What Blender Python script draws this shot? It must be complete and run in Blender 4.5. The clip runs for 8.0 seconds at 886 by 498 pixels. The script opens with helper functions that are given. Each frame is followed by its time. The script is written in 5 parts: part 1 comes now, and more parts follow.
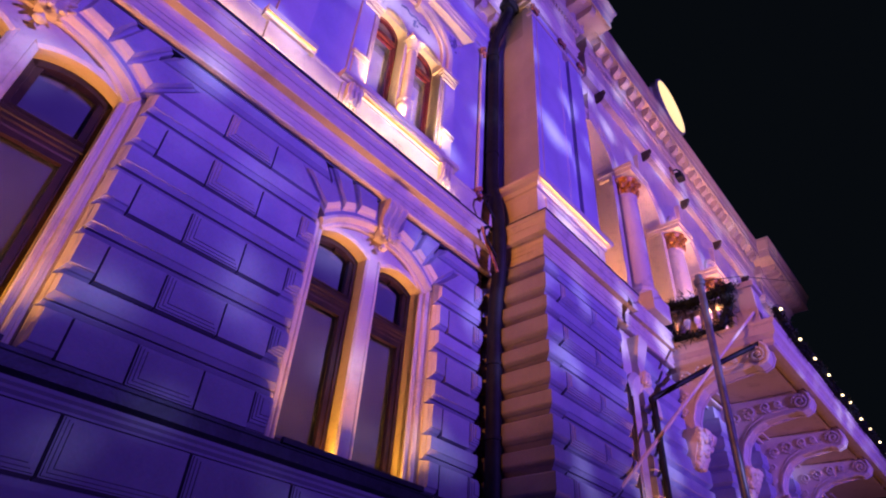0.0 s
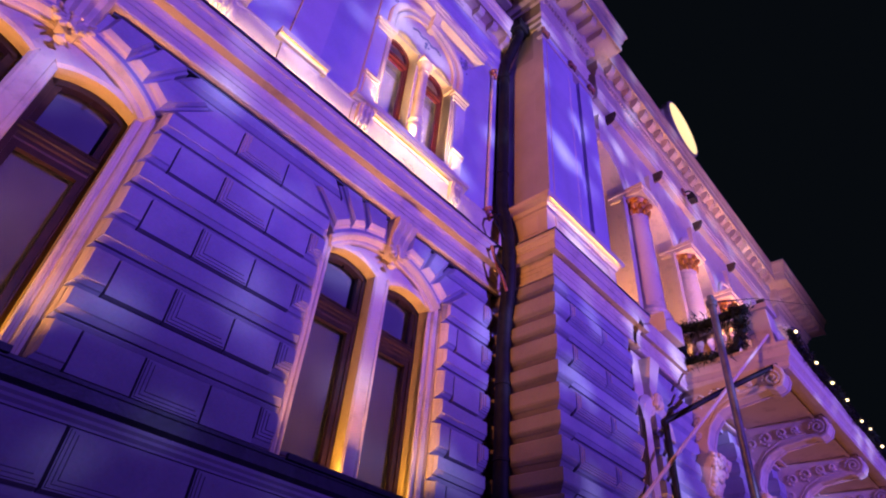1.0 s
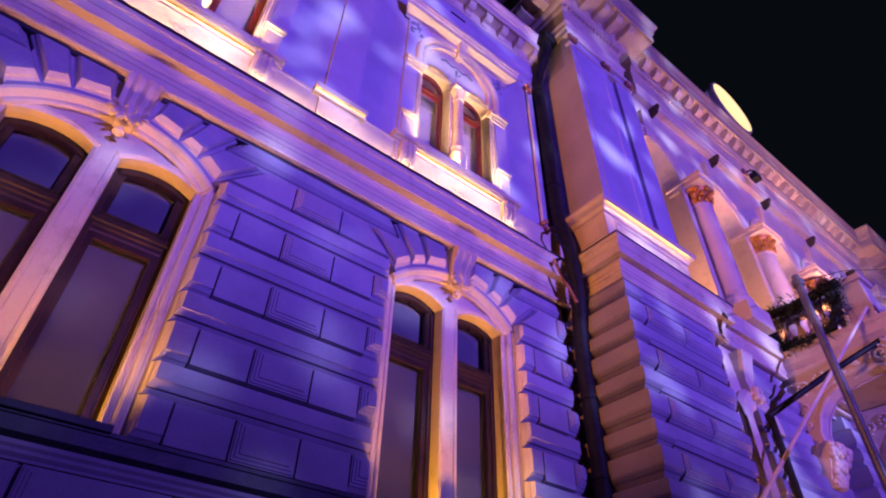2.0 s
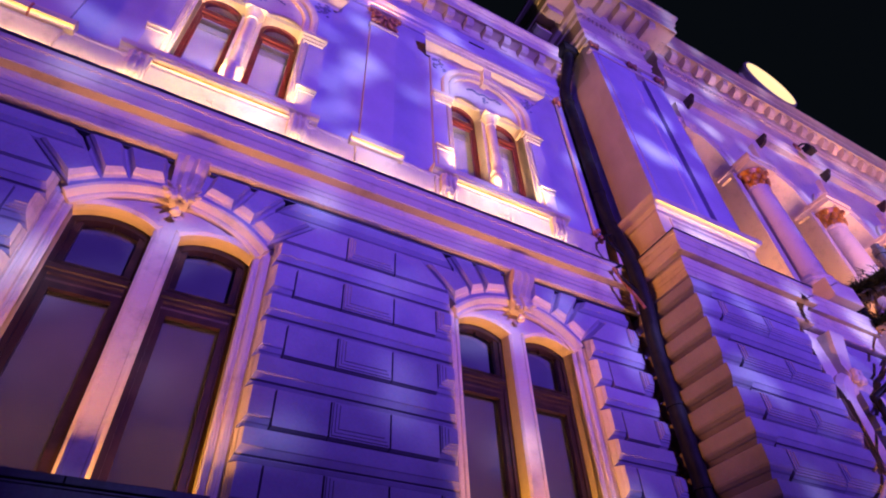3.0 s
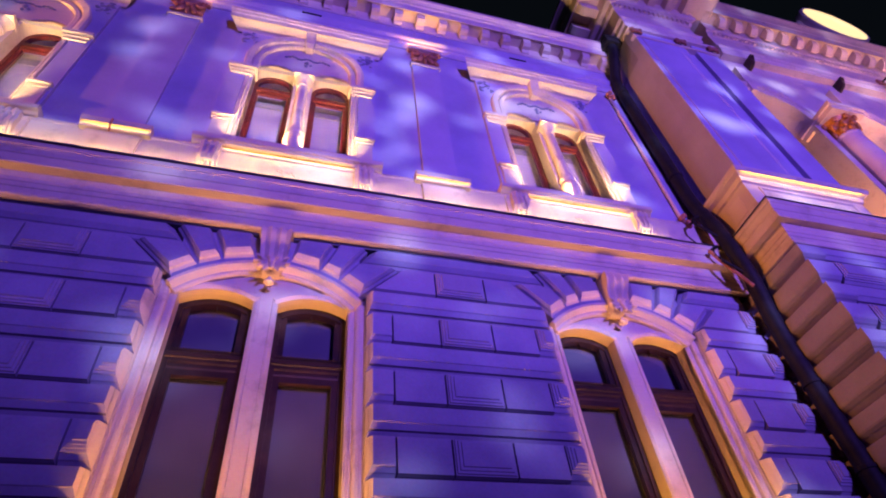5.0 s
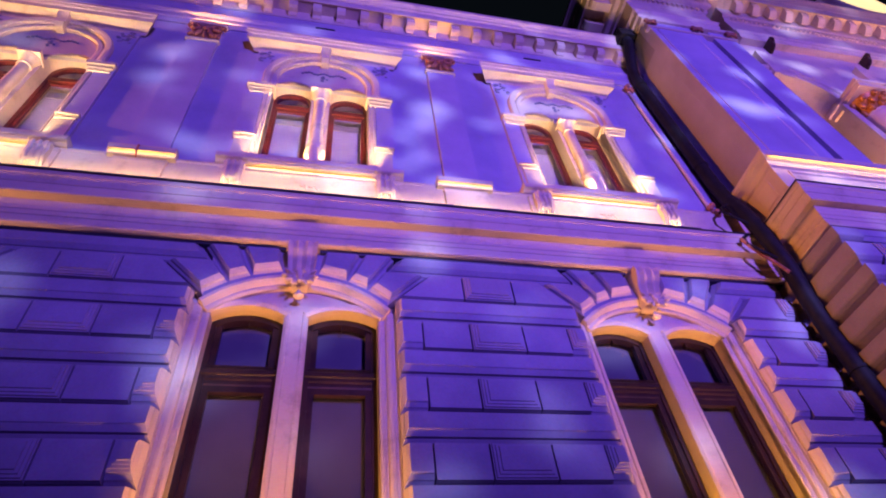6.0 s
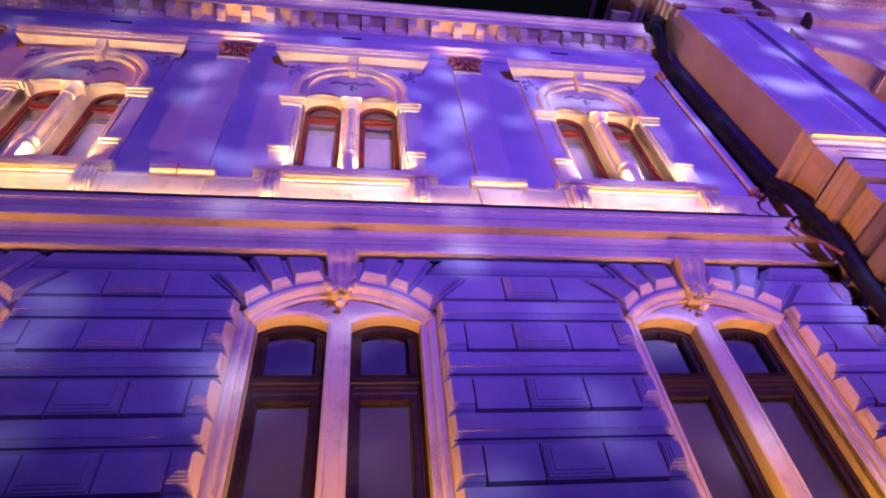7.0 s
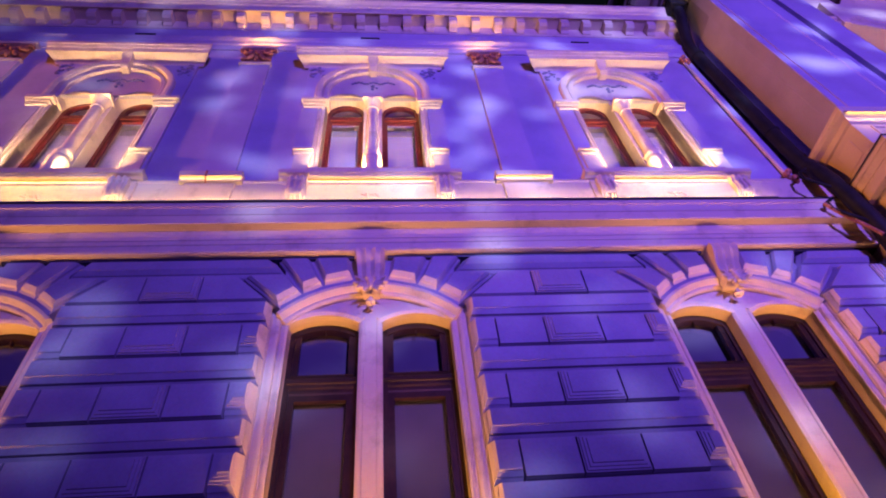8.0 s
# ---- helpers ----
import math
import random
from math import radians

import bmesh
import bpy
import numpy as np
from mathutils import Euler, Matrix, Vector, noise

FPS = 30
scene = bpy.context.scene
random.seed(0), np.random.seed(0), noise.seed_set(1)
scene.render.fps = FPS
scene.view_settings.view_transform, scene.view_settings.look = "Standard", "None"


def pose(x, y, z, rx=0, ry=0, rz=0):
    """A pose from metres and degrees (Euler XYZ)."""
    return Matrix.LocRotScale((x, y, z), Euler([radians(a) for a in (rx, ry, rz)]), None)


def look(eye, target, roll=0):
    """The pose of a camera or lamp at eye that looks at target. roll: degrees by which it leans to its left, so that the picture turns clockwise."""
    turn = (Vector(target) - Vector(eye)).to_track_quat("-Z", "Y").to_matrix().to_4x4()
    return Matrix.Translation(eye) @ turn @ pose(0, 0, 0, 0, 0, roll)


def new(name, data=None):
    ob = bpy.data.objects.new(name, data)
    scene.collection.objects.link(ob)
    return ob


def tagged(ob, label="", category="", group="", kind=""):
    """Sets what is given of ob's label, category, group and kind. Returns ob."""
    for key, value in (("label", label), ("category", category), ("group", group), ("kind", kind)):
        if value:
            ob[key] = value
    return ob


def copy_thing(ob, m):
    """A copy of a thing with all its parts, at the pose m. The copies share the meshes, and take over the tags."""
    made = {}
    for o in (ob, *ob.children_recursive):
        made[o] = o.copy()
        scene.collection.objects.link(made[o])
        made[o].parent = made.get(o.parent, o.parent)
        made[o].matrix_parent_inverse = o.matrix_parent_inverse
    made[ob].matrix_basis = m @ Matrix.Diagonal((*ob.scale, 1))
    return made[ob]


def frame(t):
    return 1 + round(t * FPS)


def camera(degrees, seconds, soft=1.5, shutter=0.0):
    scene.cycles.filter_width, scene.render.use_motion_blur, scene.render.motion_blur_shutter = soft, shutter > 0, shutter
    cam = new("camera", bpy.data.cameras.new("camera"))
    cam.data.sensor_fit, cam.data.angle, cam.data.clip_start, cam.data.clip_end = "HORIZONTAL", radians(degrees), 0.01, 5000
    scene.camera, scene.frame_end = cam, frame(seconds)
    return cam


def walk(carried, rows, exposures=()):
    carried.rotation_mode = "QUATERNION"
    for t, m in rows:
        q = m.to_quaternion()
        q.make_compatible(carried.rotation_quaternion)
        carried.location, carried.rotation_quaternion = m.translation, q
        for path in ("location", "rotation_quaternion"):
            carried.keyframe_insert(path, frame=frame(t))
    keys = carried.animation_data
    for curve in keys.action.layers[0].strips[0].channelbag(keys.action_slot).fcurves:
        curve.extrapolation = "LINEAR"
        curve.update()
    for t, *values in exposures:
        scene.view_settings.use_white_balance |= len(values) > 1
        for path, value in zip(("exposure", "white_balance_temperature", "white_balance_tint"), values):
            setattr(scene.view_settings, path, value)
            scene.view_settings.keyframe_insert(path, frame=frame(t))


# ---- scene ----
cam = camera(74.1, 8.0, soft=2.0)

PATH = [
    (0, (0.314, -5.086, 1.547), (1.478, -3.974, 2.734), 4.34),
    (0.5, (0.345, -5.097, 1.518), (1.483, -3.988, 2.733), 5.29),
    (1, (0.372, -5.114, 1.503), (1.470, -3.997, 2.746), 5.78),
    (1.5, (0.381, -5.099, 1.520), (1.389, -3.929, 2.790), 4.15),
    (3, (0.341, -5.047, 1.557), (1.073, -3.793, 2.932), -2.94),
    (3.5, (0.317, -5.032, 1.581), (0.955, -3.770, 2.995), -4.54),
    (4, (0.281, -5.025, 1.591), (0.853, -3.756, 3.027), -5.75),
    (4.5, (0.261, -5.008, 1.606), (0.781, -3.724, 3.049), -6.54),
    (6, (0.253, -4.967, 1.605), (0.646, -3.671, 3.077), -8.13),
    (6.5, (0.243, -4.951, 1.606), (0.579, -3.651, 3.088), -7.95),
    (7, (0.220, -4.939, 1.619), (0.496, -3.631, 3.107), -7.54),
    (7.5, (0.211, -4.937, 1.623), (0.438, -3.620, 3.111), -7.46),
    (8, (0.188, -4.933, 1.625), (0.380, -3.608, 3.111), -6.99),
]
walk(cam, [(t, look(eye, target, roll)) for t, eye, target, roll in PATH])

# ---- world and lights ----
world = bpy.data.worlds.new("night_sky")
scene.world = world
world.use_nodes = True
world.node_tree.nodes["Background"].inputs[0].default_value = (0.035, 0.05, 0.075, 1)
world.node_tree.nodes["Background"].inputs[1].default_value = 0.06
scene.view_settings.exposure = 0.0

AMBER = (1.0, 0.43, 0.07)
GOLD = (1.0, 0.62, 0.16)


def lamp(name, kind, m, watts, colour):
    d = bpy.data.lights.new(name, kind)
    d.energy, d.color = watts, colour
    ob = new(name, d)
    ob.matrix_world = m
    return ob


def strip_lamp(name, place, target, length, depth, watts, colour, spread=180):
    ob = lamp(name, "AREA", look(place, target), watts, colour)
    ob.data.shape, ob.data.size, ob.data.size_y, ob.data.spread = "RECTANGLE", length, depth, radians(spread)
    return ob


# the cloud projector that stands across the square, behind the camera
PROJECTOR = (7.6, -30.0, 6.0)
beam = lamp("projector_beam", "SPOT", look(PROJECTOR, (8.0, 0.0, 11.0)), 180000, (1.0, 1.0, 1.0))
beam.data.spot_size, beam.data.spot_blend, beam.data.shadow_soft_size = radians(70), 0.6, 0.008

# unseen warm spot, added to light the walls that face west
side_spot = lamp("side_wall_spot", "SPOT", look((-19.0, -2.7, 13.0), (7.0, -0.7, 8.9)), 12000, (1.0, 0.31, 0.065))
side_spot.data.spot_size, side_spot.data.spot_blend, side_spot.data.shadow_soft_size = radians(23), 0.55, 0.25

# ---- plan ----
BAY = 4.3
LOW = [4.43 * k for k in (-1, 0, 1)]            # centres of the lower windows
UP = [BAY * k for k in (-1, 0, 1)]              # centres of the upper windows
XW = -9.0                                            # west end of the wing
XR = 6.8                                             # side wall of the projecting middle part
YR = -1.05                                           # its front
XS = 6.58                                            # where the stones of the wing stop short of the corner
YS = -0.05                                           # face line of the dressed stones
TALL = [(3.33, 3.74), (4.05, 4.46), (4.79, 5.20), (5.53, 5.945), (6.265, 6.68)]
BANDS = [(3.74, 4.05), (4.46, 4.79), (5.20, 5.53), (5.945, 6.265), (6.68, 6.96)]



# ---- materials ----
def material(name, colour, rough=0.7, metal=0.0, vary=0.12, grain=35.0, stain=1.3, bump=0.25, second=None, spec=0.4, edge=(0.32, 0.62)):
    m = bpy.data.materials.new(name)
    m.use_nodes = True
    nt = m.node_tree
    b = nt.nodes["Principled BSDF"]
    b.inputs["Roughness"].default_value, b.inputs["Metallic"].default_value = rough, metal
    b.inputs["Specular IOR Level"].default_value = spec
    geo = nt.nodes.new("ShaderNodeNewGeometry")
    fine, wide = nt.nodes.new("ShaderNodeTexNoise"), nt.nodes.new("ShaderNodeTexNoise")
    fine.inputs["Scale"].default_value, fine.inputs["Detail"].default_value = grain, 5
    wide.inputs["Scale"].default_value, wide.inputs["Detail"].default_value, wide.inputs["Roughness"].default_value = stain, 6, 0.65
    for n in (fine, wide):
        nt.links.new(geo.outputs["Position"], n.inputs["Vector"])
    ramp = nt.nodes.new("ShaderNodeValToRGB")
    dark = second or [c * (1 - 2.2 * vary) for c in colour]
    ramp.color_ramp.elements[0].position, ramp.color_ramp.elements[1].position = edge
    ramp.color_ramp.elements[0].color, ramp.color_ramp.elements[1].color = (*dark, 1), (*colour, 1)
    nt.links.new(wide.outputs["Fac"], ramp.inputs["Fac"])
    mix = nt.nodes.new("ShaderNodeMix")
    mix.data_type, mix.blend_type = "RGBA", "OVERLAY"
    mix.inputs[0].default_value = vary * 1.6
    nt.links.new(ramp.outputs["Color"], mix.inputs[6])
    nt.links.new(fine.outputs["Color"], mix.inputs[7])
    info = nt.nodes.new("ShaderNodeObjectInfo")
    tone = nt.nodes.new("ShaderNodeMapRange")
    tone.inputs["To Min"].default_value, tone.inputs["To Max"].default_value = 1 - vary, 1.0
    nt.links.new(info.outputs["Random"], tone.inputs["Value"])
    hsv = nt.nodes.new("ShaderNodeHueSaturation")
    nt.links.new(mix.outputs[2], hsv.inputs["Color"])
    nt.links.new(tone.outputs["Result"], hsv.inputs["Value"])
    nt.links.new(hsv.outputs["Color"], b.inputs["Base Color"])
    bp = nt.nodes.new("ShaderNodeBump")
    bp.inputs["Strength"].default_value, bp.inputs["Distance"].default_value = bump, 0.006
    nt.links.new(fine.outputs["Fac"], bp.inputs["Height"])
    nt.links.new(bp.outputs["Normal"], b.inputs["Normal"])
    return m


def glass_material():
    m = bpy.data.materials.new("window_glass")
    m.use_nodes = True
    nt = m.node_tree
    nt.nodes.clear()
    out, mix = nt.nodes.new("ShaderNodeOutputMaterial"), nt.nodes.new("ShaderNodeMixShader")
    clear, gloss, fres = nt.nodes.new("ShaderNodeBsdfTransparent"), nt.nodes.new("ShaderNodeBsdfGlossy"), nt.nodes.new("ShaderNodeFresnel")
    clear.inputs["Color"].default_value = (0.86, 0.88, 0.92, 1)
    gloss.inputs["Roughness"].default_value = 0.03
    fres.inputs["IOR"].default_value = 1.5
    nt.links.new(fres.outputs[0], mix.inputs[0])
    nt.links.new(clear.outputs[0], mix.inputs[1])
    nt.links.new(gloss.outputs[0], mix.inputs[2])
    nt.links.new(mix.outputs[0], out.inputs[0])
    return m


def glow_material(name, colour, strength):
    m = bpy.data.materials.new(name)
    m.use_nodes = True
    b = m.node_tree.nodes["Principled BSDF"]
    b.inputs["Base Color"].default_value = (*colour, 1)
    b.inputs["Emission Color"].default_value = (*colour, 1)
    b.inputs["Emission Strength"].default_value = strength
    return m


def slide_material():
    # painted glass slide of the projector: violet sky with pale clouds
    m = bpy.data.materials.new("cloud_slide")
    m.use_nodes = True
    nt = m.node_tree
    nt.nodes.clear()
    out, clear = nt.nodes.new("ShaderNodeOutputMaterial"), nt.nodes.new("ShaderNodeBsdfTransparent")
    co, n, ramp = nt.nodes.new("ShaderNodeTexCoord"), nt.nodes.new("ShaderNodeTexNoise"), nt.nodes.new("ShaderNodeValToRGB")
    mp = nt.nodes.new("ShaderNodeMapping")
    mp.inputs["Scale"].default_value = (0.85, 1.1, 1.0)
    n.inputs["Scale"].default_value, n.inputs["Detail"].default_value, n.inputs["Roughness"].default_value = 36.0, 2.2, 0.42
    nt.links.new(co.outputs["Object"], mp.inputs["Vector"])
    nt.links.new(mp.outputs["Vector"], n.inputs["Vector"])
    e = ramp.color_ramp.elements
    e[0].position, e[0].color = 0.565, (0.246, 0.167, 0.540, 1)
    e[1].position, e[1].color = 0.665, (0.49, 0.475, 0.80, 1)
    nt.links.new(n.outputs["Fac"], ramp.inputs["Fac"])
    # falloff of the beam towards the ground, put into the slide's colour
    xyz, fade, mul = nt.nodes.new("ShaderNodeSeparateXYZ"), nt.nodes.new("ShaderNodeMapRange"), nt.nodes.new("ShaderNodeMix")
    fade.interpolation_type = "SMOOTHSTEP"
    fade.inputs["From Min"].default_value, fade.inputs["From Max"].default_value = -0.29, -0.165
    fade.inputs["To Min"].default_value, fade.inputs["To Max"].default_value = 0.43, 1.0
    nt.links.new(co.outputs["Object"], xyz.inputs[0])
    nt.links.new(xyz.outputs["Y"], fade.inputs["Value"])
    mul.data_type, mul.blend_type = "RGBA", "MULTIPLY"
    mul.inputs[0].default_value = 1.0
    nt.links.new(ramp.outputs["Color"], mul.inputs[6])
    nt.links.new(fade.outputs["Result"], mul.inputs[7])
    # a weaker one dims the beam towards the high cornice
    brim, cut = nt.nodes.new("ShaderNodeMapRange"), nt.nodes.new("ShaderNodeMix")
    brim.interpolation_type = "SMOOTHSTEP"
    brim.inputs["From Min"].default_value, brim.inputs["From Max"].default_value = 0.10, 0.20
    brim.inputs["To Min"].default_value, brim.inputs["To Max"].default_value = 1.0, 0.60
    nt.links.new(xyz.outputs["Y"], brim.inputs["Value"])
    cut.data_type, cut.blend_type = "RGBA", "MULTIPLY"
    cut.inputs[0].default_value = 1.0
    nt.links.new(mul.outputs[2], cut.inputs[6])
    # and a third, in the slide's colour too, dims it towards the west
    west, both = nt.nodes.new("ShaderNodeMapRange"), nt.nodes.new("ShaderNodeMath")
    west.interpolation_type = "SMOOTHSTEP"
    west.inputs["From Min"].default_value, west.inputs["From Max"].default_value = -0.46, -0.20
    west.inputs["To Min"].default_value, west.inputs["To Max"].default_value = 0.66, 1.0
    nt.links.new(xyz.outputs["X"], west.inputs["Value"])
    both.operation = "MULTIPLY"
    nt.links.new(west.outputs["Result"], both.inputs[0])
    nt.links.new(brim.outputs["Result"], both.inputs[1])
    nt.links.new(both.outputs[0], cut.inputs[7])
    nt.links.new(cut.outputs[2], clear.inputs["Color"])
    nt.links.new(clear.outputs[0], out.inputs[0])
    return m


# bluish lean of WALL and PLASTER holds part of the projected violet
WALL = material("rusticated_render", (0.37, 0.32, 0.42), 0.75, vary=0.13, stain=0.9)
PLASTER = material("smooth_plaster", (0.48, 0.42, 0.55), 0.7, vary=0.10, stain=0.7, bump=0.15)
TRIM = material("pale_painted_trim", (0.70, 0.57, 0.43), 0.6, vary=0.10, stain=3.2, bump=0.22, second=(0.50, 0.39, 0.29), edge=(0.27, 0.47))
LEDGE = material("dark_sheet_metal", (0.055, 0.055, 0.075), 0.45, 0.4, vary=0.25, stain=3)
JOINERY = material("dark_brown_varnish", (0.050, 0.022, 0.014), 0.38, vary=0.3, grain=60, stain=5)
RED_JOINERY = material("red_brown_varnish", (0.19, 0.024, 0.022), 0.40, vary=0.25, grain=60, stain=5)
# BLIND has a darkened colour to offset the uplights' spill on the cloth
BLIND = material("dark_cloth_blind", (0.14, 0.12, 0.15), 0.9, vary=0.08, grain=120, stain=1.2)
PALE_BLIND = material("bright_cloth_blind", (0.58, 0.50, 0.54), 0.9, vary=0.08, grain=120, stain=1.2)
GILT = material("worn_gilt_leaf", (0.72, 0.36, 0.07), 0.45, 0.25, vary=0.25, stain=9, second=(0.35, 0.14, 0.03))
VALANCE = material("cream_cloth_valance", (0.38, 0.33, 0.29), 0.9, vary=0.08, grain=120)
PIPE = material("black_painted_steel", (0.014, 0.014, 0.017), 0.62, 0.1, vary=0.3, stain=6, spec=0.2)
STEEL = material("grey_galvanised_steel", (0.20, 0.19, 0.20), 0.45, 0.6, vary=0.2, stain=6)
TERRA = material("rust_red_capital", (0.52, 0.22, 0.12), 0.6, vary=0.25, stain=9, second=(0.28, 0.10, 0.05))
RELIEF = material("grey_relief_ground", (0.30, 0.28, 0.34), 0.8, vary=0.2, stain=9)
PINE = material("dark_pine_garland", (0.028, 0.045, 0.022), 0.8, vary=0.35, grain=80, stain=12)
ASPHALT = material("dark_asphalt", (0.05, 0.05, 0.052), 0.85, vary=0.3, grain=90, stain=0.5, bump=0.6)
ROOF = material("dark_roof_metal", (0.05, 0.05, 0.055), 0.5, 0.3, vary=0.2)
GLASS = glass_material()
DIAL = glow_material("lit_clock_dial", (1.0, 0.74, 0.30), 1.3)
BULB = glow_material("fairy_bulb", (1.0, 0.74, 0.36), 5.0)
SLIDE = slide_material()


# ---- mesh helpers ----
def part(name, bm, mat, parent=None, label=""):
    me = bpy.data.meshes.new(name)
    bmesh.ops.recalc_face_normals(bm, faces=bm.faces)
    bm.to_mesh(me)
    bm.free()
    me.materials.append(mat)
    ob = new(name, me)
    if parent is not None:
        ob.parent = parent
    if label:
        ob["label"] = label
    return ob


def empty(name, x=0.0, y=0.0, z=0.0):
    ob = new(name)
    ob.location = (x, y, z)
    return ob


def smooth(ob, angle=0.6):
    ob.data.shade_smooth()
    ob.data.set_sharp_from_angle(angle=angle)
    return ob


def add_box(bm, x0, x1, y0, y1, z0, z1):
    m = Matrix.Translation(((x0 + x1) / 2, (y0 + y1) / 2, (z0 + z1) / 2)) @ Matrix.Diagonal((x1 - x0, y1 - y0, z1 - z0, 1))
    return bmesh.ops.create_cube(bm, size=1, matrix=m)["verts"]


def boxes(*list_of):
    bm = bmesh.new()
    for b in list_of:
        add_box(bm, *b)
    return bm


def soft_box(x0, x1, y0, y1, z0, z1, r=0.012):
    bm = boxes((x0, x1, y0, y1, z0, z1))
    bmesh.ops.bevel(bm, geom=bm.edges[:], offset=r, segments=2, affect="EDGES", profile=0.6)
    return bm


def loft(bm, rings, close=True, caps=True):
    vs = [[bm.verts.new(p) for p in r] for r in rings]
    n = len(rings[0])
    for a, b in zip(vs, vs[1:]):
        for i in range(n if close else n - 1):
            j = (i + 1) % n
            bm.faces.new((a[i], a[j], b[j], b[i]))
    if caps:
        bm.faces.new(vs[0])
        bm.faces.new(vs[-1][::-1])


def run_x(profile, x0, x1, bm=None, mitre0=0.0, mitre1=0.0):
    """A moulding along x from a closed profile of (y, z); the mitres slant its ends by so much x for each metre that y stands out."""
    bm = bm or bmesh.new()
    loft(bm, [[(x0 + mitre0 * y, y, z) for y, z in profile], [(x1 + mitre1 * y, y, z) for y, z in profile]])
    return bm


def run_z(profile, z0, z1, bm=None):
    bm = bm or bmesh.new()
    loft(bm, [[(x, y, z0) for x, y in profile], [(x, y, z1) for x, y in profile]])
    return bm


def sweep_arc(profile, cx, cz, a0, a1, steps=28, bm=None):
    """A moulding round an arc in the facade; profile of (radius, y), angles in degrees from straight up."""
    bm = bm or bmesh.new()
    rings = []
    for i in range(steps + 1):
        a = radians(a0 + (a1 - a0) * i / steps)
        rings.append([(cx + r * math.sin(a), y, cz + r * math.cos(a)) for r, y in profile])
    loft(bm, rings)
    return bm


def lathe(profile, x, y, segs=18, bm=None):
    bm = bm or bmesh.new()
    loft(bm, [[(x + r * math.cos(2 * math.pi * i / segs), y + r * math.sin(2 * math.pi * i / segs), z) for i in range(segs)] for r, z in profile])
    return bm


def tube(points, radius, segs=10, bm=None):
    bm = bm or bmesh.new()
    pts = [Vector(p) for p in points]
    rings = []
    for i, p in enumerate(pts):
        d = (pts[min(i + 1, len(pts) - 1)] - pts[max(i - 1, 0)]).normalized()
        u = d.orthogonal().normalized() if i == 0 else (u - d * u.dot(d)).normalized()
        v = d.cross(u)
        rings.append([p + radius * (u * math.cos(2 * math.pi * k / segs) + v * math.sin(2 * math.pi * k / segs)) for k in range(segs)])
    loft(bm, rings)
    return bm


def blob(bm, x, y, z, sx, sy, sz, turn=0.0, seg=8):
    bmesh.ops.create_uvsphere(bm, u_segments=seg, v_segments=max(4, seg // 2 + 1), radius=1, matrix=pose(x, y, z, 0, turn, 0) @ Matrix.Diagonal((sx, sy, sz, 1)))


def inset(poly, d):
    """Convex polygon (x, z), anticlockwise, with each edge moved in by its own d."""
    n, lines = len(poly), []
    for i in range(n):
        p, q = Vector(poly[i]), Vector(poly[(i + 1) % n])
        t = (q - p).normalized()
        nrm = Vector((-t.y, t.x))
        lines.append((p + nrm * d[i], t))
    out = []
    for i in range(n):
        (p, t), (q, s) = lines[i - 1], lines[i]
        k = (q - p).cross(s) / t.cross(s) if abs(t.cross(s)) > 1e-6 else 0
        out.append(tuple(p + t * k))
    return out


def stone_mesh(poly, rings):
    """A dressed stone: the outline stepped in and out by rings of (insets, y)."""
    bm = bmesh.new()
    loft(bm, [[(x, y, z) for x, z in inset(poly, d if isinstance(d, (list, tuple)) else [d] * len(poly))] for d, y in rings])
    return bm


def lit_ends(ob, test):
    """The returns of a stone, in the trim's pale colour to stand for window light."""
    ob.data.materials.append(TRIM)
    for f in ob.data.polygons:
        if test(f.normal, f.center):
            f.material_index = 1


def rect(x0, x1, z0, z1):
    return [(x0, z0), (x1, z0), (x1, z1), (x0, z1)]


def arched_wall(bm, x0, x1, z0, z1, y0, y1, openings, steps=14):
    """A plate from y0 (front) to y1 with arched openings (xl, xr, zbottom, spring, rise)."""
    def quad(a, b, c, d):
        bm.faces.new([bm.verts.new(p) for p in (a, b, c, d)])

    def panel(xa, xb, za, zb):
        for y in (y0, y1):
            quad((xa, y, za), (xb, y, za), (xb, y, zb), (xa, y, zb))
    edge = x0
    for xl, xr, zb, sp, rise in openings:
        panel(edge, xl, z0, z1)
        if zb > z0:
            panel(xl, xr, z0, zb)
        half, c = (xr - xl) / 2, (xl + xr) / 2
        rad = (half * half + rise * rise) / (2 * rise)
        zc = sp + rise - rad
        pts = []
        for i in range(steps + 1):
            x = c - half * math.cos(math.pi * i / steps)
            pts.append((x, zc + math.sqrt(max(rad * rad - (x - c) ** 2, 0))))
        for (xa, za), (xb, zb2) in zip(pts, pts[1:]):
            for y in (y0, y1):
                quad((xa, y, za), (xb, y, zb2), (xb, y, z1), (xa, y, z1))
            quad((xa, y0, za), (xb, y0, zb2), (xb, y1, zb2), (xa, y1, za))
        quad((xl, y0, zb), (xl, y1, zb), (xl, y1, sp), (xl, y0, sp))
        quad((xr, y0, zb), (xr, y1, zb), (xr, y1, sp), (xr, y0, sp))
        quad((xl, y0, zb), (xr, y0, zb), (xr, y1, zb), (xl, y1, zb))
        edge = xr
    panel(edge, x1, z0, z1)
    quad((x0, y0, z0), (x0, y1, z0), (x0, y1, z1), (x0, y0, z1))
    quad((x1, y0, z0), (x1, y1, z0), (x1, y1, z1), (x1, y0, z1))
    quad((x0, y0, z1), (x1, y0, z1), (x1, y1, z1), (x0, y1, z1))
    quad((x0, y0, z0), (x1, y0, z0), (x1, y1, z0), (x0, y1, z0))
    bmesh.ops.remove_doubles(bm, verts=bm.verts, dist=1e-4)
    return bm


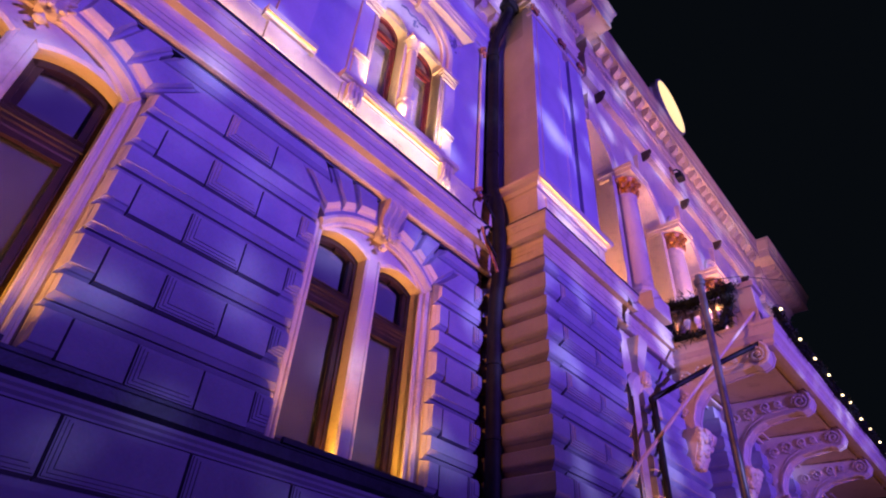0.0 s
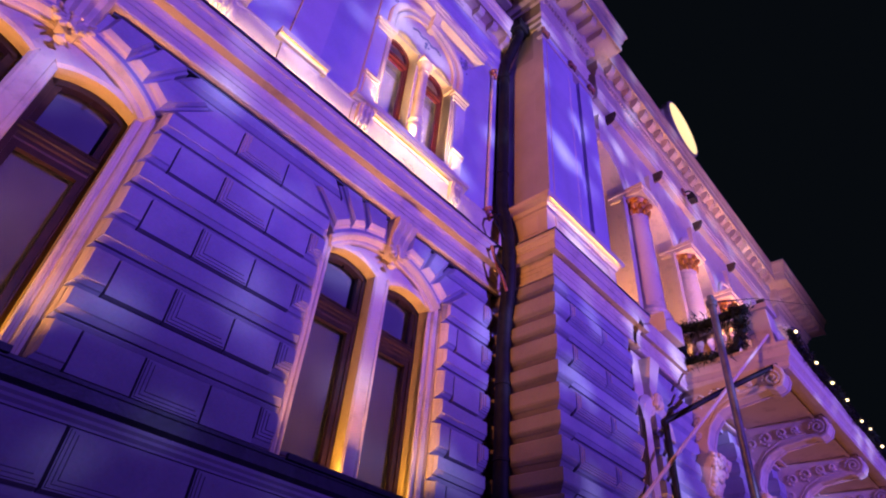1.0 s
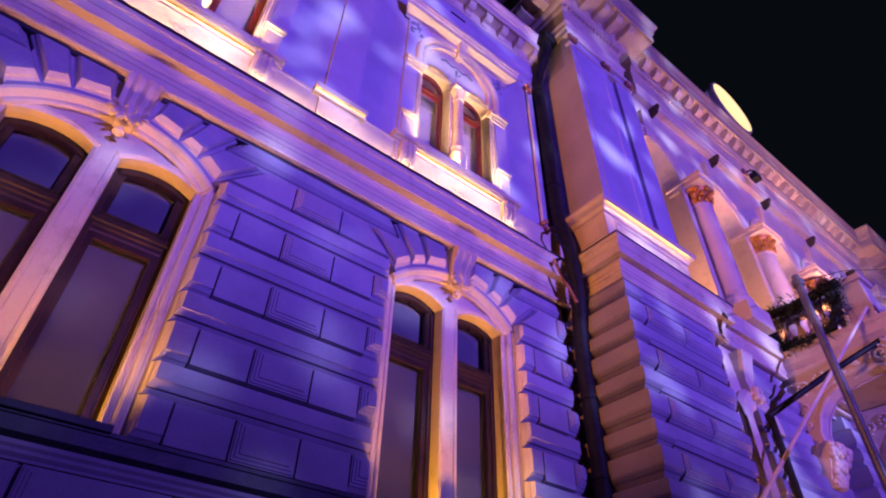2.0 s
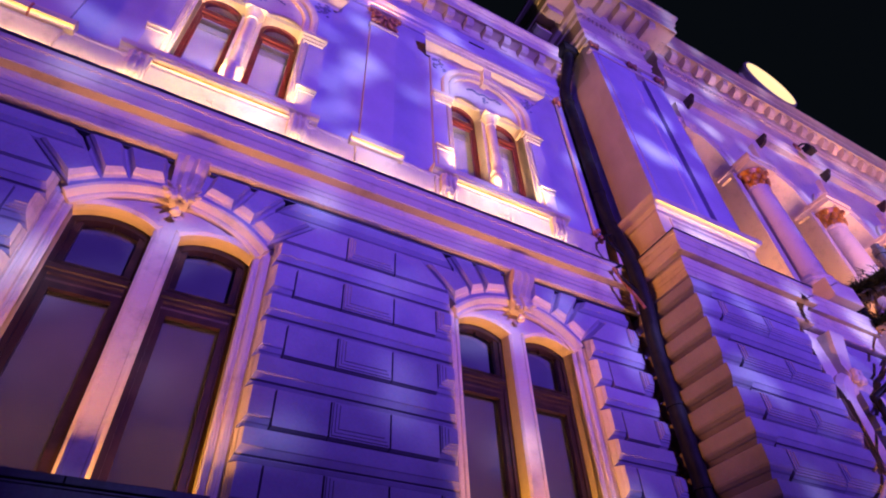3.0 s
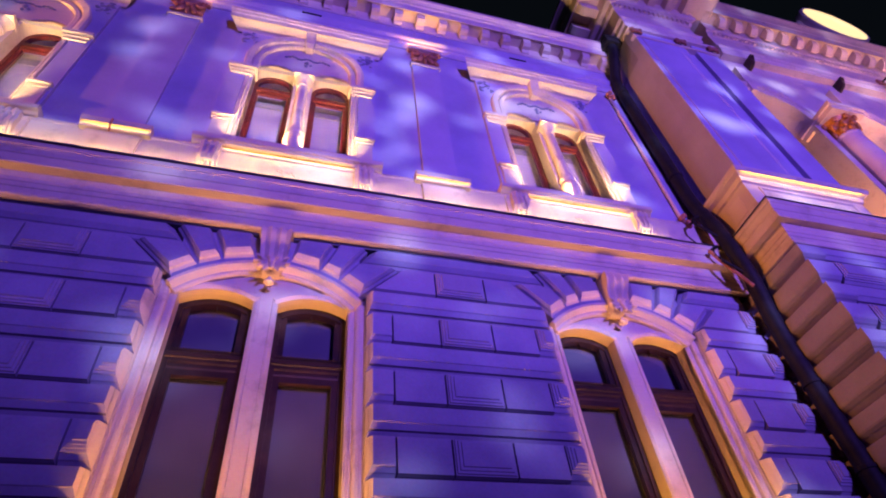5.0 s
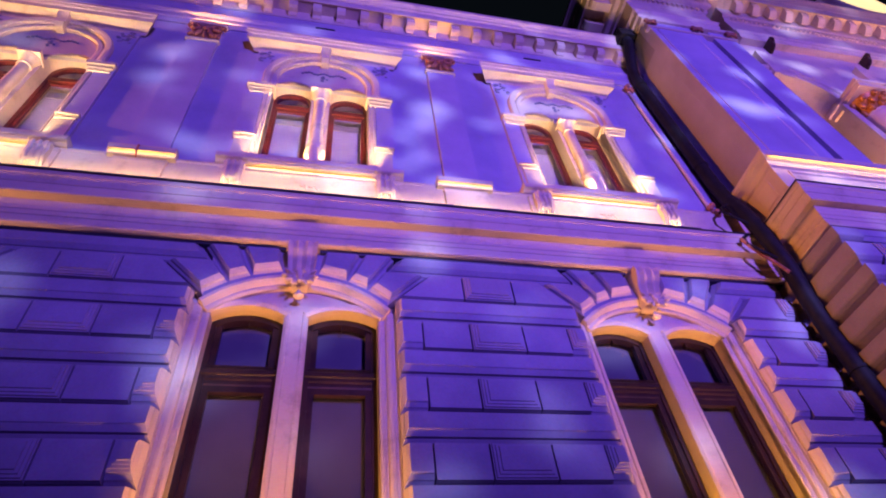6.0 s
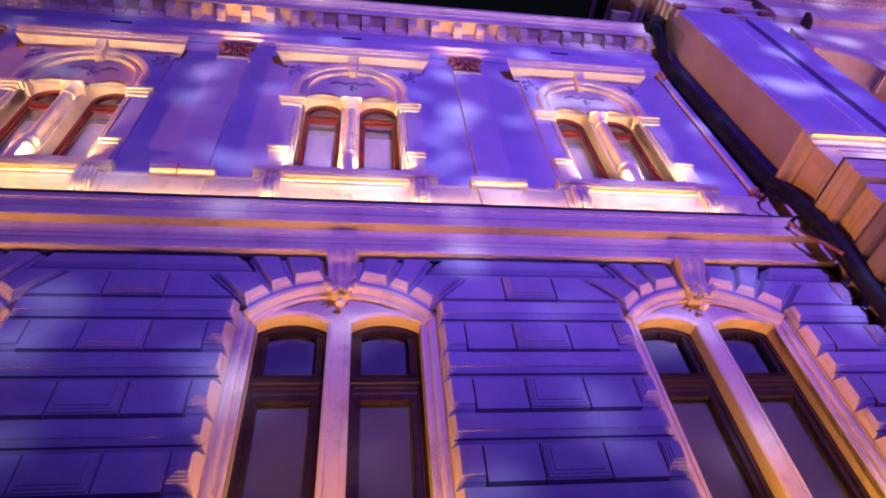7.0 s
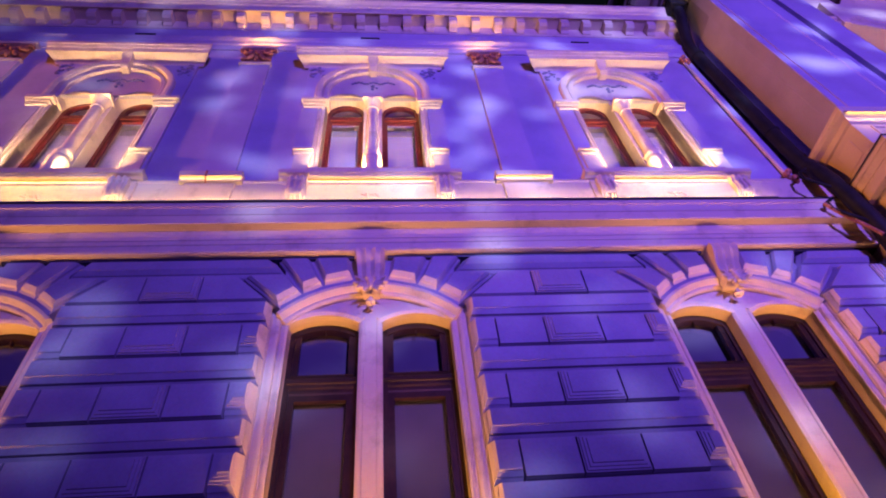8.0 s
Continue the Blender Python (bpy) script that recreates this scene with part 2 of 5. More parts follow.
def arch_plate(bm, xl, xr, zb, sp, rise, y0, y1, steps=14):
    """A solid plate with an arched head."""
    half, c = (xr - xl) / 2, (xl + xr) / 2
    rad = (half * half + rise * rise) / (2 * rise)
    zc = sp + rise - rad
    pts = [(xl, zb), (xr, zb)] + [(c + half * math.cos(math.pi * i / steps), zc + math.sqrt(max(rad * rad - (half * math.cos(math.pi * i / steps)) ** 2, 0))) for i in range(steps + 1)]
    loft(bm, [[(x, y0, z) for x, z in pts], [(x, y1, z) for x, z in pts]])
    return bm


def pane_mesh(xl, xr, zb, sp, rise, y, steps=14):
    """One sheet of glass with an arched head, facing outwards."""
    bm = bmesh.new()
    half, c = (xr - xl) / 2, (xl + xr) / 2
    rad = (half * half + rise * rise) / (2 * rise)
    zc = sp + rise - rad
    pts = [(xl, zb), (xr, zb)] + [(c + half * math.cos(math.pi * i / steps), zc + math.sqrt(max(rad * rad - (half * math.cos(math.pi * i / steps)) ** 2, 0))) for i in range(steps + 1)]
    bm.faces.new([bm.verts.new((x, y, z)) for x, z in pts])
    return bm


def glass_pane(name, parent, bm):
    p = part(name, bm, GLASS, parent)
    if p.data.polygons[0].normal.y > 0:
        p.data.flip_normals()
    p.visible_shadow = False
    return p


# ---- ground ----
g = part("ground", boxes((-150, 150, -150, 60, -0.4, 0.0)), ASPHALT)
tagged(g, "dark worn asphalt square in front of the building", "ground", kind="structure")

# ---- lower wall of the wing ----
wall_1 = empty("wall_1")
tagged(wall_1, "rusticated ground floor wall in pale painted render", "wall", kind="structure")
core = bmesh.new()
edges = [XW] + [v for c in LOW for v in (c - 1.125, c + 1.125)] + [XR]
for a, b in zip(edges[::2], edges[1::2]):
    add_box(core, a, b, 0.03, 0.6, 3.2, 6.95)
add_box(core, XW, XR, 0.012, 0.6, 0.0, 3.2)
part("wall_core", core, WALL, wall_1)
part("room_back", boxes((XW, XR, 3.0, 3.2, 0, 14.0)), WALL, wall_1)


# ---- lower windows ----
def lower_window():
    w = empty("window_1", LOW[1])
    ops = [(-0.905, -0.13, 3.34, 6.075, 0.12), (0.13, 0.905, 3.34, 6.075, 0.12)]
    part("surround", arched_wall(bmesh.new(), -1.13, 1.13, 3.335, 6.94, 0.13, 0.45, ops), TRIM, w)
    jamb = [(0.905, 0.20), (0.905, 0.115), (0.925, 0.10), (0.95, 0.10), (0.96, 0.118), (0.98, 0.118), (0.99, 0.075), (1.015, 0.06), (1.045, 0.06), (1.055, 0.085), (1.08, 0.085), (1.09, 0.045), (1.125, 0.045), (1.125, 0.20)]
    for s in (-1, 1):
        part("architrave", run_z([(s * x, y) for x, y in jamb], 3.34, 6.14), TRIM, w)
    mull = [(-0.125, 0.2), (-0.125, 0.125), (-0.10, 0.105), (-0.075, 0.105), (-0.065, 0.118), (0.065, 0.118), (0.075, 0.105), (0.10, 0.105), (0.125, 0.125), (0.125, 0.2)]
    part("mullion", run_z(mull, 3.34, 6.11), TRIM, w)
    # small arched fillets over the two lights
    for s in (-1, 1):
        c, half, rise = s * 0.5175, 0.42, 0.135
        rad = (half * half + rise * rise) / (2 * rise)
        a = math.degrees(math.asin(half / rad))
        part("light_arch", sweep_arc([(rad - 0.03, 0.2), (rad - 0.03, 0.11), (rad + 0.01, 0.09), (rad + 0.05, 0.09), (rad + 0.06, 0.2)], c, 6.075 + rise - rad, -a, a, 16), TRIM, w)
    # large segmental archivolt
    R, cz = 1.41, 5.18
    prof = [(R + o, y) for o, y in ((-0.15, 0.2), (-0.15, 0.075), (-0.125, 0.055), (-0.095, 0.055), (-0.08, 0.02), (-0.05, -0.015), (-0.015, -0.02), (0.0, 0.0), (0.0, 0.2))]
    smooth(part("archivolt", sweep_arc(prof, 0, cz, -47.5, 47.5, 36), TRIM, w), 0.5)
    ring = []
    for i in range(29):
        x = -1.0 + 2.0 * i / 28
        z = cz + math.sqrt((R - 0.02) ** 2 - x * x)
        ring.append([(x, -0.015, z), (x, -0.015, 6.945), (x, 0.125, 6.945), (x, 0.125, z)])
    ground = bmesh.new()
    loft(ground, ring)
    part("arch_ground", ground, WALL, w)
    # voussoirs
    cuts = [7.6, 21.8, 32.2, 45.0]
    for i in range(3):
        top = 6.95 if i < 2 else 6.67
        for s in (-1, 1):
            a0, a1 = radians(cuts[i]), radians(cuts[i + 1])
            poly = []
            for a, r in ((a0, R - 0.02), (a1, R - 0.02), (a1, (top - cz) / math.cos(a1)), (a0, (top - cz) / math.cos(a0))):
                poly.append((s * r * math.sin(a), cz + r * math.cos(a)))
            d, e = [0.16, 0.06, 0.03, 0.06], [0.05, 0.006, 0.012, 0.006]
            if s < 0:
                poly.reverse()
                d, e = [0.03, 0.06, 0.16, 0.06], [0.012, 0.006, 0.05, 0.006]
            vo = part("voussoir", stone_mesh(poly, [(0.0, 0.14), (0.004, 0.01), (e, -0.01), ([0.6 * p + 0.4 * q for p, q in zip(e, d)], -0.035), ([0.5 * p + 0.5 * q for p, q in zip(e, d)], -0.06), (d, -0.095)]), WALL, w)
            # inner end in the trim's colour, for the uplight that strikes it
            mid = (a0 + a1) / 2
            lit_ends(vo, lambda n, c: -n.x * s * math.sin(mid) - n.z * math.cos(mid) > 0.3)
    # keystone: fluted scroll with a leaf and a drop
    key = bmesh.new()
    rows = [(6.42, -0.02, 0.09), (6.49, -0.09, 0.125), (6.56, -0.09, 0.145), (6.68, -0.12, 0.155), (6.78, -0.20, 0.165), (6.86, -0.235, 0.17), (6.94, -0.22, 0.17)]
    rings = []
    for z, y, h in rows:
        ring = [(-h, 0.14, z)]
        for k in range(13):
            u = -1 + k / 6
            ring.append((h * u, y + 0.022 * math.cos(u * 3 * math.pi), z))
        ring.append((h, 0.14, z))
        rings.append(ring)
    loft(key, rings)
    k = smooth(part("keystone", key, TRIM, w), 0.8)
    leaf = bmesh.new()
    for a in (-118, -84, -52, -24, 24, 52, 84, 118):
        ca, sa = math.cos(radians(a)), math.sin(radians(a))
        for r, q in ((0.055, 0.026), (0.095, 0.032), (0.13, 0.026)):
            blob(leaf, r * sa * 1.2, -0.115 - 0.022 * (r > 0.1), 6.455 - r * ca, q * 0.8, 0.032, q * 1.35, -a, 8)
        blob(leaf, 0.185 * sa, -0.15, 6.455 - 0.155 * ca, 0.016, 0.02, 0.022, -a, 6)
    for dx, dz, q in ((0, 0.0, 0.045), (0, -0.06, 0.034), (-0.04, 0.04, 0.028), (0.04, 0.04, 0.028), (0, -0.11, 0.026)):
        blob(leaf, dx, -0.15, 6.47 + dz, q, 0.035, q, 0, 8)
    smooth(part("leaf", leaf, TRIM, k))
    drop = lathe([(0.010, 6.33), (0.022, 6.315), (0.014, 6.295), (0.03, 6.275), (0.052, 6.262), (0.060, 6.248), (0.052, 6.232), (0.026, 6.222), (0.008, 6.212)], 0, -0.02, 16)
    smooth(part("pendant", drop, TRIM, k))
    # casements: fixed frame, transom, glass, blind
    for xl, xr, zb, sp, rise in ops:
        fr = bmesh.new()
        for a, b in ((xl, xl + 0.055), (xr - 0.055, xr)):
            add_box(fr, a, b, 0.30, 0.40, zb, sp + 0.03)
        add_box(fr, xl, xr, 0.30, 0.40, zb, zb + 0.07)
        half, c = (xr - xl) / 2, (xl + xr) / 2
        rad = (half * half + rise * rise) / (2 * rise)
        a = math.degrees(math.asin(half / rad))
        sweep_arc([(rad - 0.075, 0.30), (rad + 0.01, 0.30), (rad + 0.01, 0.40), (rad - 0.075, 0.40)], c, sp + rise - rad, -a, a, 12, fr)
        f = part("window_frame", fr, JOINERY, w)
        tr = run_x([(y, z + 0.04) for y, z in ((0.40, 5.22), (0.325, 5.22), (0.315, 5.24), (0.315, 5.28), (0.30, 5.30), (0.30, 5.335), (0.285, 5.35), (0.285, 5.40), (0.30, 5.42), (0.305, 5.45), (0.315, 5.47), (0.40, 5.47))], xl + 0.02, xr - 0.02)
        part("transom", tr, JOINERY, f)
        sash = bmesh.new()
        for a, b in ((xl + 0.055, xl + 0.12), (xr - 0.12, xr - 0.055)):
            add_box(sash, a, b, 0.325, 0.385, zb + 0.07, 5.26)
            add_box(sash, a, b, 0.325, 0.385, 5.51, sp - 0.01)
        add_box(sash, xl + 0.12, xr - 0.12, 0.325, 0.385, 5.19, 5.26)
        add_box(sash, xl + 0.12, xr - 0.12, 0.325, 0.385, zb + 0.07, zb + 0.16)
        sweep_arc([(rad - 0.135, 0.325), (rad - 0.075, 0.325), (rad - 0.075, 0.385), (rad - 0.135, 0.385)], c, sp + rise - rad, -a * 0.72, a * 0.72, 12, sash)
        part("sash", sash, JOINERY, f)
        glass_pane("pane", w, pane_mesh(xl + 0.06, xr - 0.06, zb + 0.1, sp - 0.05, rise - 0.01, 0.352))
        part("blind", arch_plate(bmesh.new(), xl - 0.06, xr + 0.06, zb, sp - 0.02, rise, 0.46, 0.468), BLIND, w, "dark cloth blind drawn behind the glass")
        sp_bm = bmesh.new()
        for i in range(16):
            x = xl + 0.06 + i * (xr - xl - 0.12) / 15
            for dy, lean in ((0.0, -0.02), (0.04, 0.02)):
                tube([(x, 0.10 + dy, 3.34), (x + 0.012, 0.10 + dy + lean, 3.425)], 0.004, 4, sp_bm)
        part("bird_spikes", sp_bm, STEEL, w, "row of thin steel bird spikes")
    return w


win = tagged(lower_window(), "tall paired window, dark brown frames, moulded arched surround", "window", kind="structure")
for k, n in ((0, "window_2"), (2, "window_3")):
    copy_thing(win, pose(LOW[k], 0, 0)).name = n

# ---- sill ledge, plinth, string course ----
LEDGE_PROFILE = [(0.12, 3.345), (-0.12, 3.32), (-0.155, 3.305), (-0.155, 3.275), (-0.145, 3.265), (-0.145, 3.16), (-0.11, 3.13), (-0.08, 3.125), (0.12, 3.125)]
led = part("trim_1", run_x(LEDGE_PROFILE, XW, XR), LEDGE)
tagged(led, "dark sheet metal ledge below the tall windows", "ledge", kind="structure")
for name, prof in (("trim_2", [(0.1, 3.125), (-0.095, 3.125), (-0.105, 3.09), (-0.08, 3.07), (-0.08, 3.045), (-0.05, 3.02), (-0.05, 3.0), (0.1, 3.0)]),):
    tagged(part(name, run_x(prof, XW, XR), WALL), "stepped render moulding under the ledge", "moulding", kind="structure")

STRING = [(0.3, 6.972), (-0.11, 6.972), (-0.155, 6.98), (-0.165, 7.0), (-0.155, 7.025), (-0.14, 7.035), (-0.14, 7.125), (-0.152, 7.13), (-0.152, 7.20), (-0.162, 7.205), (-0.162, 7.255), (-0.165, 7.27), (-0.175, 7.29), (-0.19, 7.325), (-0.195, 7.335),
          (-0.30, 7.335), (-0.315, 7.325), (-0.325, 7.335), (-0.325, 7.42), (-0.305, 7.43), (-0.305, 7.455), (-0.305, 7.50), (-0.318, 7.505), (-0.320, 7.53), (-0.335, 7.57), (-0.345, 7.60), (-0.36, 7.61), (-0.36, 7.69), (-0.30, 7.72), (-0.1, 7.75), (0.3, 7.75)]
st = part("trim_3", run_x(STRING, XW, XR), TRIM)
tagged(st, "wide painted string course between the two storeys", "string course", kind="structure")
part("flashing", run_x([(-0.30, 7.722), (-0.372, 7.695), (-0.372, 7.678), (-0.376, 7.678), (-0.376, 7.70), (-0.30, 7.73)], XW, XR), LEDGE, st, "thin dark metal drip edge")

# dark strip put in for the shade under the string course
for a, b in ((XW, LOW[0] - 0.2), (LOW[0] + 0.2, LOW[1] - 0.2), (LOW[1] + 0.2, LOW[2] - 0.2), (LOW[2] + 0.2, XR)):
    part("joint_flashing", run_x([(0.1, 6.938), (-0.065, 6.938), (-0.07, 6.95), (-0.07, 6.97), (0.1, 6.971)], a, b), LEDGE, st, "dark strip standing for the shade below the string course")

# ---- upper wall ----
YU = -0.12
wall_2 = empty("wall_2")
tagged(wall_2, "smooth plastered upper wall of the wing", "wall", kind="structure")
cuts = [XW] + [v for c in UP for v in (c - 0.90, c + 0.90)] + [XR]
ub = bmesh.new()
for a, b in zip(cuts[::2], cuts[1::2]):
    add_box(ub, a, b, YU, 0.5, 7.73, 12.9)
for c in UP:
    add_box(ub, c - 0.90, c + 0.90, YU, 0.5, 7.73, 8.44)
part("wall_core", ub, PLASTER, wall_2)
AP = [(YU + 0.02, 7.74), (-0.17, 7.74), (-0.17, 8.36), (-0.185, 8.38), (-0.185, 8.42), (-0.16, 8.45), (YU + 0.02, 8.46)]
part("apron", run_x(AP, XW, XR), TRIM, wall_2, "plain pale apron band above the string course")


def upper_window():
    w = empty("window_4", UP[1])
    ops = [(-0.775, -0.145, 8.44, 10.76, 0.314), (0.145, 0.775, 8.44, 10.76, 0.314)]
    part("surround", arched_wall(bmesh.new(), -0.90, 0.90, 8.44, 12.9, YU - 0.004, 0.35, ops), TRIM, w)
    part("spandrel", arched_wall(bmesh.new(), -1.17, 1.17, 10.86, 12.10, YU - 0.05, YU + 0.01, [(-0.84, 0.84, 10.86, 11.07, 0.83)]), PLASTER, w)
    jamb = [(0.775, 0.05), (0.775, YU - 0.01), (0.785, YU - 0.035), (0.805, YU - 0.035), (0.81, YU - 0.015), (0.83, YU - 0.015), (0.835, YU - 0.055), (0.875, YU - 0.055), (0.88, YU - 0.02), (0.90, YU - 0.02), (0.90, 0.05)]
    for s in (-1, 1):
        part("architrave", run_z([(s * x, y) for x, y in jamb], 8.50, 10.66), TRIM, w)
        # flat side strip with a foot block and a cap
        x0, x1 = sorted((s * 0.90, s * 1.17))
        part("side_strip", boxes((x0, x1, YU - 0.05, YU + 0.02, 8.48, 10.862)), PLASTER, w)
        x0, x1 = sorted((s * 0.895, s * 1.125))
        part("foot_block", boxes((x0, x1, YU - 0.085, YU + 0.02, 8.48, 9.06)), TRIM, w)
        for z0, z1, g in ((9.06, 9.10, 0.02), (9.14, 9.19, 0.035)):
            part("foot_cap", soft_box(x0 - g, x1 + g, YU - 0.085 - g, YU + 0.02, z0, z1 + 0.004, 0.008), TRIM, w)
        part("foot_neck", boxes((x0 + 0.01, x1 - 0.01, YU - 0.075, YU + 0.02, 9.1, 9.14)), TRIM, w)
        a0, a1 = sorted((s * 0.785, s * 1.14))
        for z0, z1, g in ((10.50, 10.54, -0.01), (10.58, 10.63, 0.01), (10.65, 10.74, 0.035)):
            part("impost", soft_box(a0 - g, a1 + g, YU - 0.09 - g, YU + 0.02, z0, z1, 0.01), TRIM, w)
    for s in (-1, 1):
        c, rad = s * 0.46, 0.315
        pr = [(rad, 0.05), (rad, YU - 0.012), (rad + 0.006, YU - 0.018), (rad + 0.040, YU - 0.018), (rad + 0.044, YU - 0.008), (rad + 0.044, 0.05)]
        smooth(part("light_arch", sweep_arc(pr, c, 10.76, -92, 92, 24), TRIM, w), 0.5)
    # colonnette
    prof = [(0.145, 8.49), (0.145, 8.78), (0.152, 8.82), (0.148, 8.88), (0.118, 8.92), (0.108, 8.96), (0.132, 8.99), (0.136, 9.04), (0.120, 9.08), (0.100, 9.12), (0.092, 9.2), (0.086, 10.30), (0.084, 10.36), (0.104, 10.37), (0.104, 10.41), (0.086, 10.43), (0.095, 10.48), (0.145, 10.57), (0.152, 10.60)]
    smooth(part("colonnette", lathe(prof, 0, YU - 0.06, 20), TRIM, w), 0.7)
    part("colonnette_abacus", soft_box(-0.16, 0.16, YU - 0.21, YU + 0.05, 10.60, 10.69, 0.012), TRIM, w)
    # big arch with two steps, small key
    pr = [(r + 0.035, y) for r, y in ((0.70, 0.05), (0.70, YU - 0.06), (0.72, YU - 0.075), (0.77, YU - 0.075), (0.785, YU - 0.05), (0.80, YU - 0.05), (0.82, YU - 0.11), (0.87, YU - 0.13), (0.92, YU - 0.13), (0.94, YU - 0.10), (0.94, 0.05))]
    smooth(part("archivolt", sweep_arc(pr, 0, 11.10, -90, 90, 40), TRIM, w), 0.5)
    for s in (-1, 1):
        part("arch_foot", run_z([(s * x, y) for x, y in pr], 10.735, 11.102), TRIM, w)
    kb = bmesh.new()
    loft(kb, [[(-h, y, z), (h, y, z), (h, YU + 0.03, z), (-h, YU + 0.03, z)] for z, y, h in ((11.74, YU - 0.12, 0.06), (11.81, YU - 0.19, 0.07), (11.87, YU - 0.17, 0.072), (11.95, YU - 0.20, 0.085), (12.08, YU - 0.26, 0.09))])
    part("key_block", kb, TRIM, w)
    # relief scrolls in the tympanum and the spandrels
    rl = random.Random(5)
    for s in (-1, 1):
        bm = bmesh.new()
        for i in range(22):
            u = rl.random()
            blob(bm, s * (0.98 + rl.uniform(-0.12, 0.14)), YU - 0.052, 11.72 + rl.uniform(-0.1, 0.3), rl.uniform(0.02, 0.05), 0.018, rl.uniform(0.015, 0.035), rl.uniform(-60, 60), 6)
        part("spandrel_relief", bm, RELIEF, w)
    bm = bmesh.new()
    for i in range(15):
        t = -1 + i / 7
        blob(bm, 0.36 * t, YU - 0.012, 11.48 + 0.03 * math.cos(9 * t), 0.035, 0.018, 0.022, 40 * math.sin(7 * t), 6)
    for i in range(6):
        blob(bm, rl.uniform(-0.06, 0.06), YU - 0.012, 11.24 + 0.03 * i, 0.03, 0.018, 0.02, 0, 6)
    part("tympanum_relief", bm, RELIEF, w)
    # hood
    HOOD = [(YU + 0.03, 12.15), (-0.16, 12.05), (-0.18, 12.07), (-0.19, 12.10), (-0.33, 12.13), (-0.385, 12.13), (-0.39, 12.24), (-0.41, 12.26), (-0.425, 12.33), (-0.44, 12.35), (-0.44, 12.41), (-0.36, 12.45), (YU + 0.03, 12.55)]
    hb = run_x([(y, z - 0.05) for y, z in HOOD], -1.17, 1.17, None, 0.55, -0.55)
    part("hood", hb, TRIM, w, "projecting moulded cornice hood")
    # frames, glass, blinds
    for xl, xr, zb, sp, rise in ops:
        c, rad = (xl + xr) / 2, (xr - xl) / 2
        fr = bmesh.new()
        for a, b in ((xl, xl + 0.05), (xr - 0.05, xr)):
            add_box(fr, a, b, 0.10, 0.18, zb, sp)
        sweep_arc([(rad - 0.06, 0.10), (rad + 0.01, 0.10), (rad + 0.01, 0.18), (rad - 0.06, 0.18)], c, sp, -90, 90, 20, fr)
        add_box(fr, xl + 0.05, xr - 0.05, 0.09, 0.18, sp - 0.20, sp - 0.10)
        add_box(fr, xl + 0.05, xr - 0.05, 0.10, 0.18, zb, zb + 0.1)
        f = part("window_frame", fr, RED_JOINERY, w, "red-brown varnished timber frame")
        sash = bmesh.new()
        for a, b in ((xl + 0.05, xl + 0.09), (xr - 0.09, xr - 0.05)):
            add_box(sash, a, b, 0.12, 0.165, zb + 0.1, sp - 0.2)
        add_box(sash, xl + 0.09, xr - 0.09, 0.12, 0.165, sp - 0.26, sp - 0.2)
        part("sash", sash, RED_JOINERY, f)
        glass_pane("pane", w, pane_mesh(xl + 0.04, xr - 0.04, zb + 0.05, sp, rad - 0.04, 0.14))
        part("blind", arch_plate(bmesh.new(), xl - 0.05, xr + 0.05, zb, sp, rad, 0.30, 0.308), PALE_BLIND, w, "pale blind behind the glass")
        part("valance", boxes((xl + 0.05, xr - 0.05, 0.284, 0.294, sp - 0.40, sp - 0.22)), VALANCE, w, "cream valance behind the glass")
    # sill on two scrolled brackets, apron panel
    SILL = [(YU + 0.05, 8.34), (-0.22, 8.36), (-0.25, 8.385), (-0.295, 8.395), (-0.31, 8.41), (-0.31, 8.47), (-0.295, 8.49), (-0.27, 8.50), (YU + 0.2, 8.52)]
    part("sill", run_x([(y, z + 0.04) for y, z in SILL], -1.26, 1.26), TRIM, w)
    pan = run_x([(-0.16, 7.75), (-0.205, 7.75), (-0.205, 8.28), (-0.225, 8.30), (-0.225, 8.345), (-0.16, 8.345)], -1.20, 1.20)
    part("apron_panel", pan, TRIM, w)
    br = random.Random(3)
    rose = bmesh.new()
    for i in range(14):
        blob(rose, br.uniform(-0.13, 0.13), -0.207, 8.02 + br.uniform(-0.04, 0.05), 0.022, 0.014, 0.018, br.uniform(-60, 60), 6)
    part("apron_relief", rose, TRIM, w)
    for s in (-1, 1):
        c = s * 1.0
        bm = bmesh.new()
        side = [(-0.19, 8.345), (-0.292, 8.345), (-0.295, 8.28), (-0.27, 8.22), (-0.285, 8.16), (-0.285, 8.08), (-0.25, 8.02), (-0.22, 7.96), (-0.19, 7.92)]
        loft(bm, [[(c - 0.13, y, z) for y, z in side], [(c + 0.13, y, z) for y, z in side]])
        for dx in (-0.075, 0.0, 0.075):
            tube([(c + dx, y - 0.006, z) for y, z in side[1:]], 0.026, 8, bm)
        blob(bm, c, -0.285, 8.28, 0.12, 0.035, 0.03)
        blob(bm, c, -0.25, 8.02, 0.11, 0.035, 0.045)
        part("bracket", bm, TRIM, w, "fluted scroll bracket")
    return w


uwin = tagged(upper_window(), "paired round-arched window with colonnette and hood", "window", kind="structure")
for k, n in ((0, "window_5"), (2, "window_6")):
    copy_thing(uwin, pose(UP[k], 0, 0)).name = n


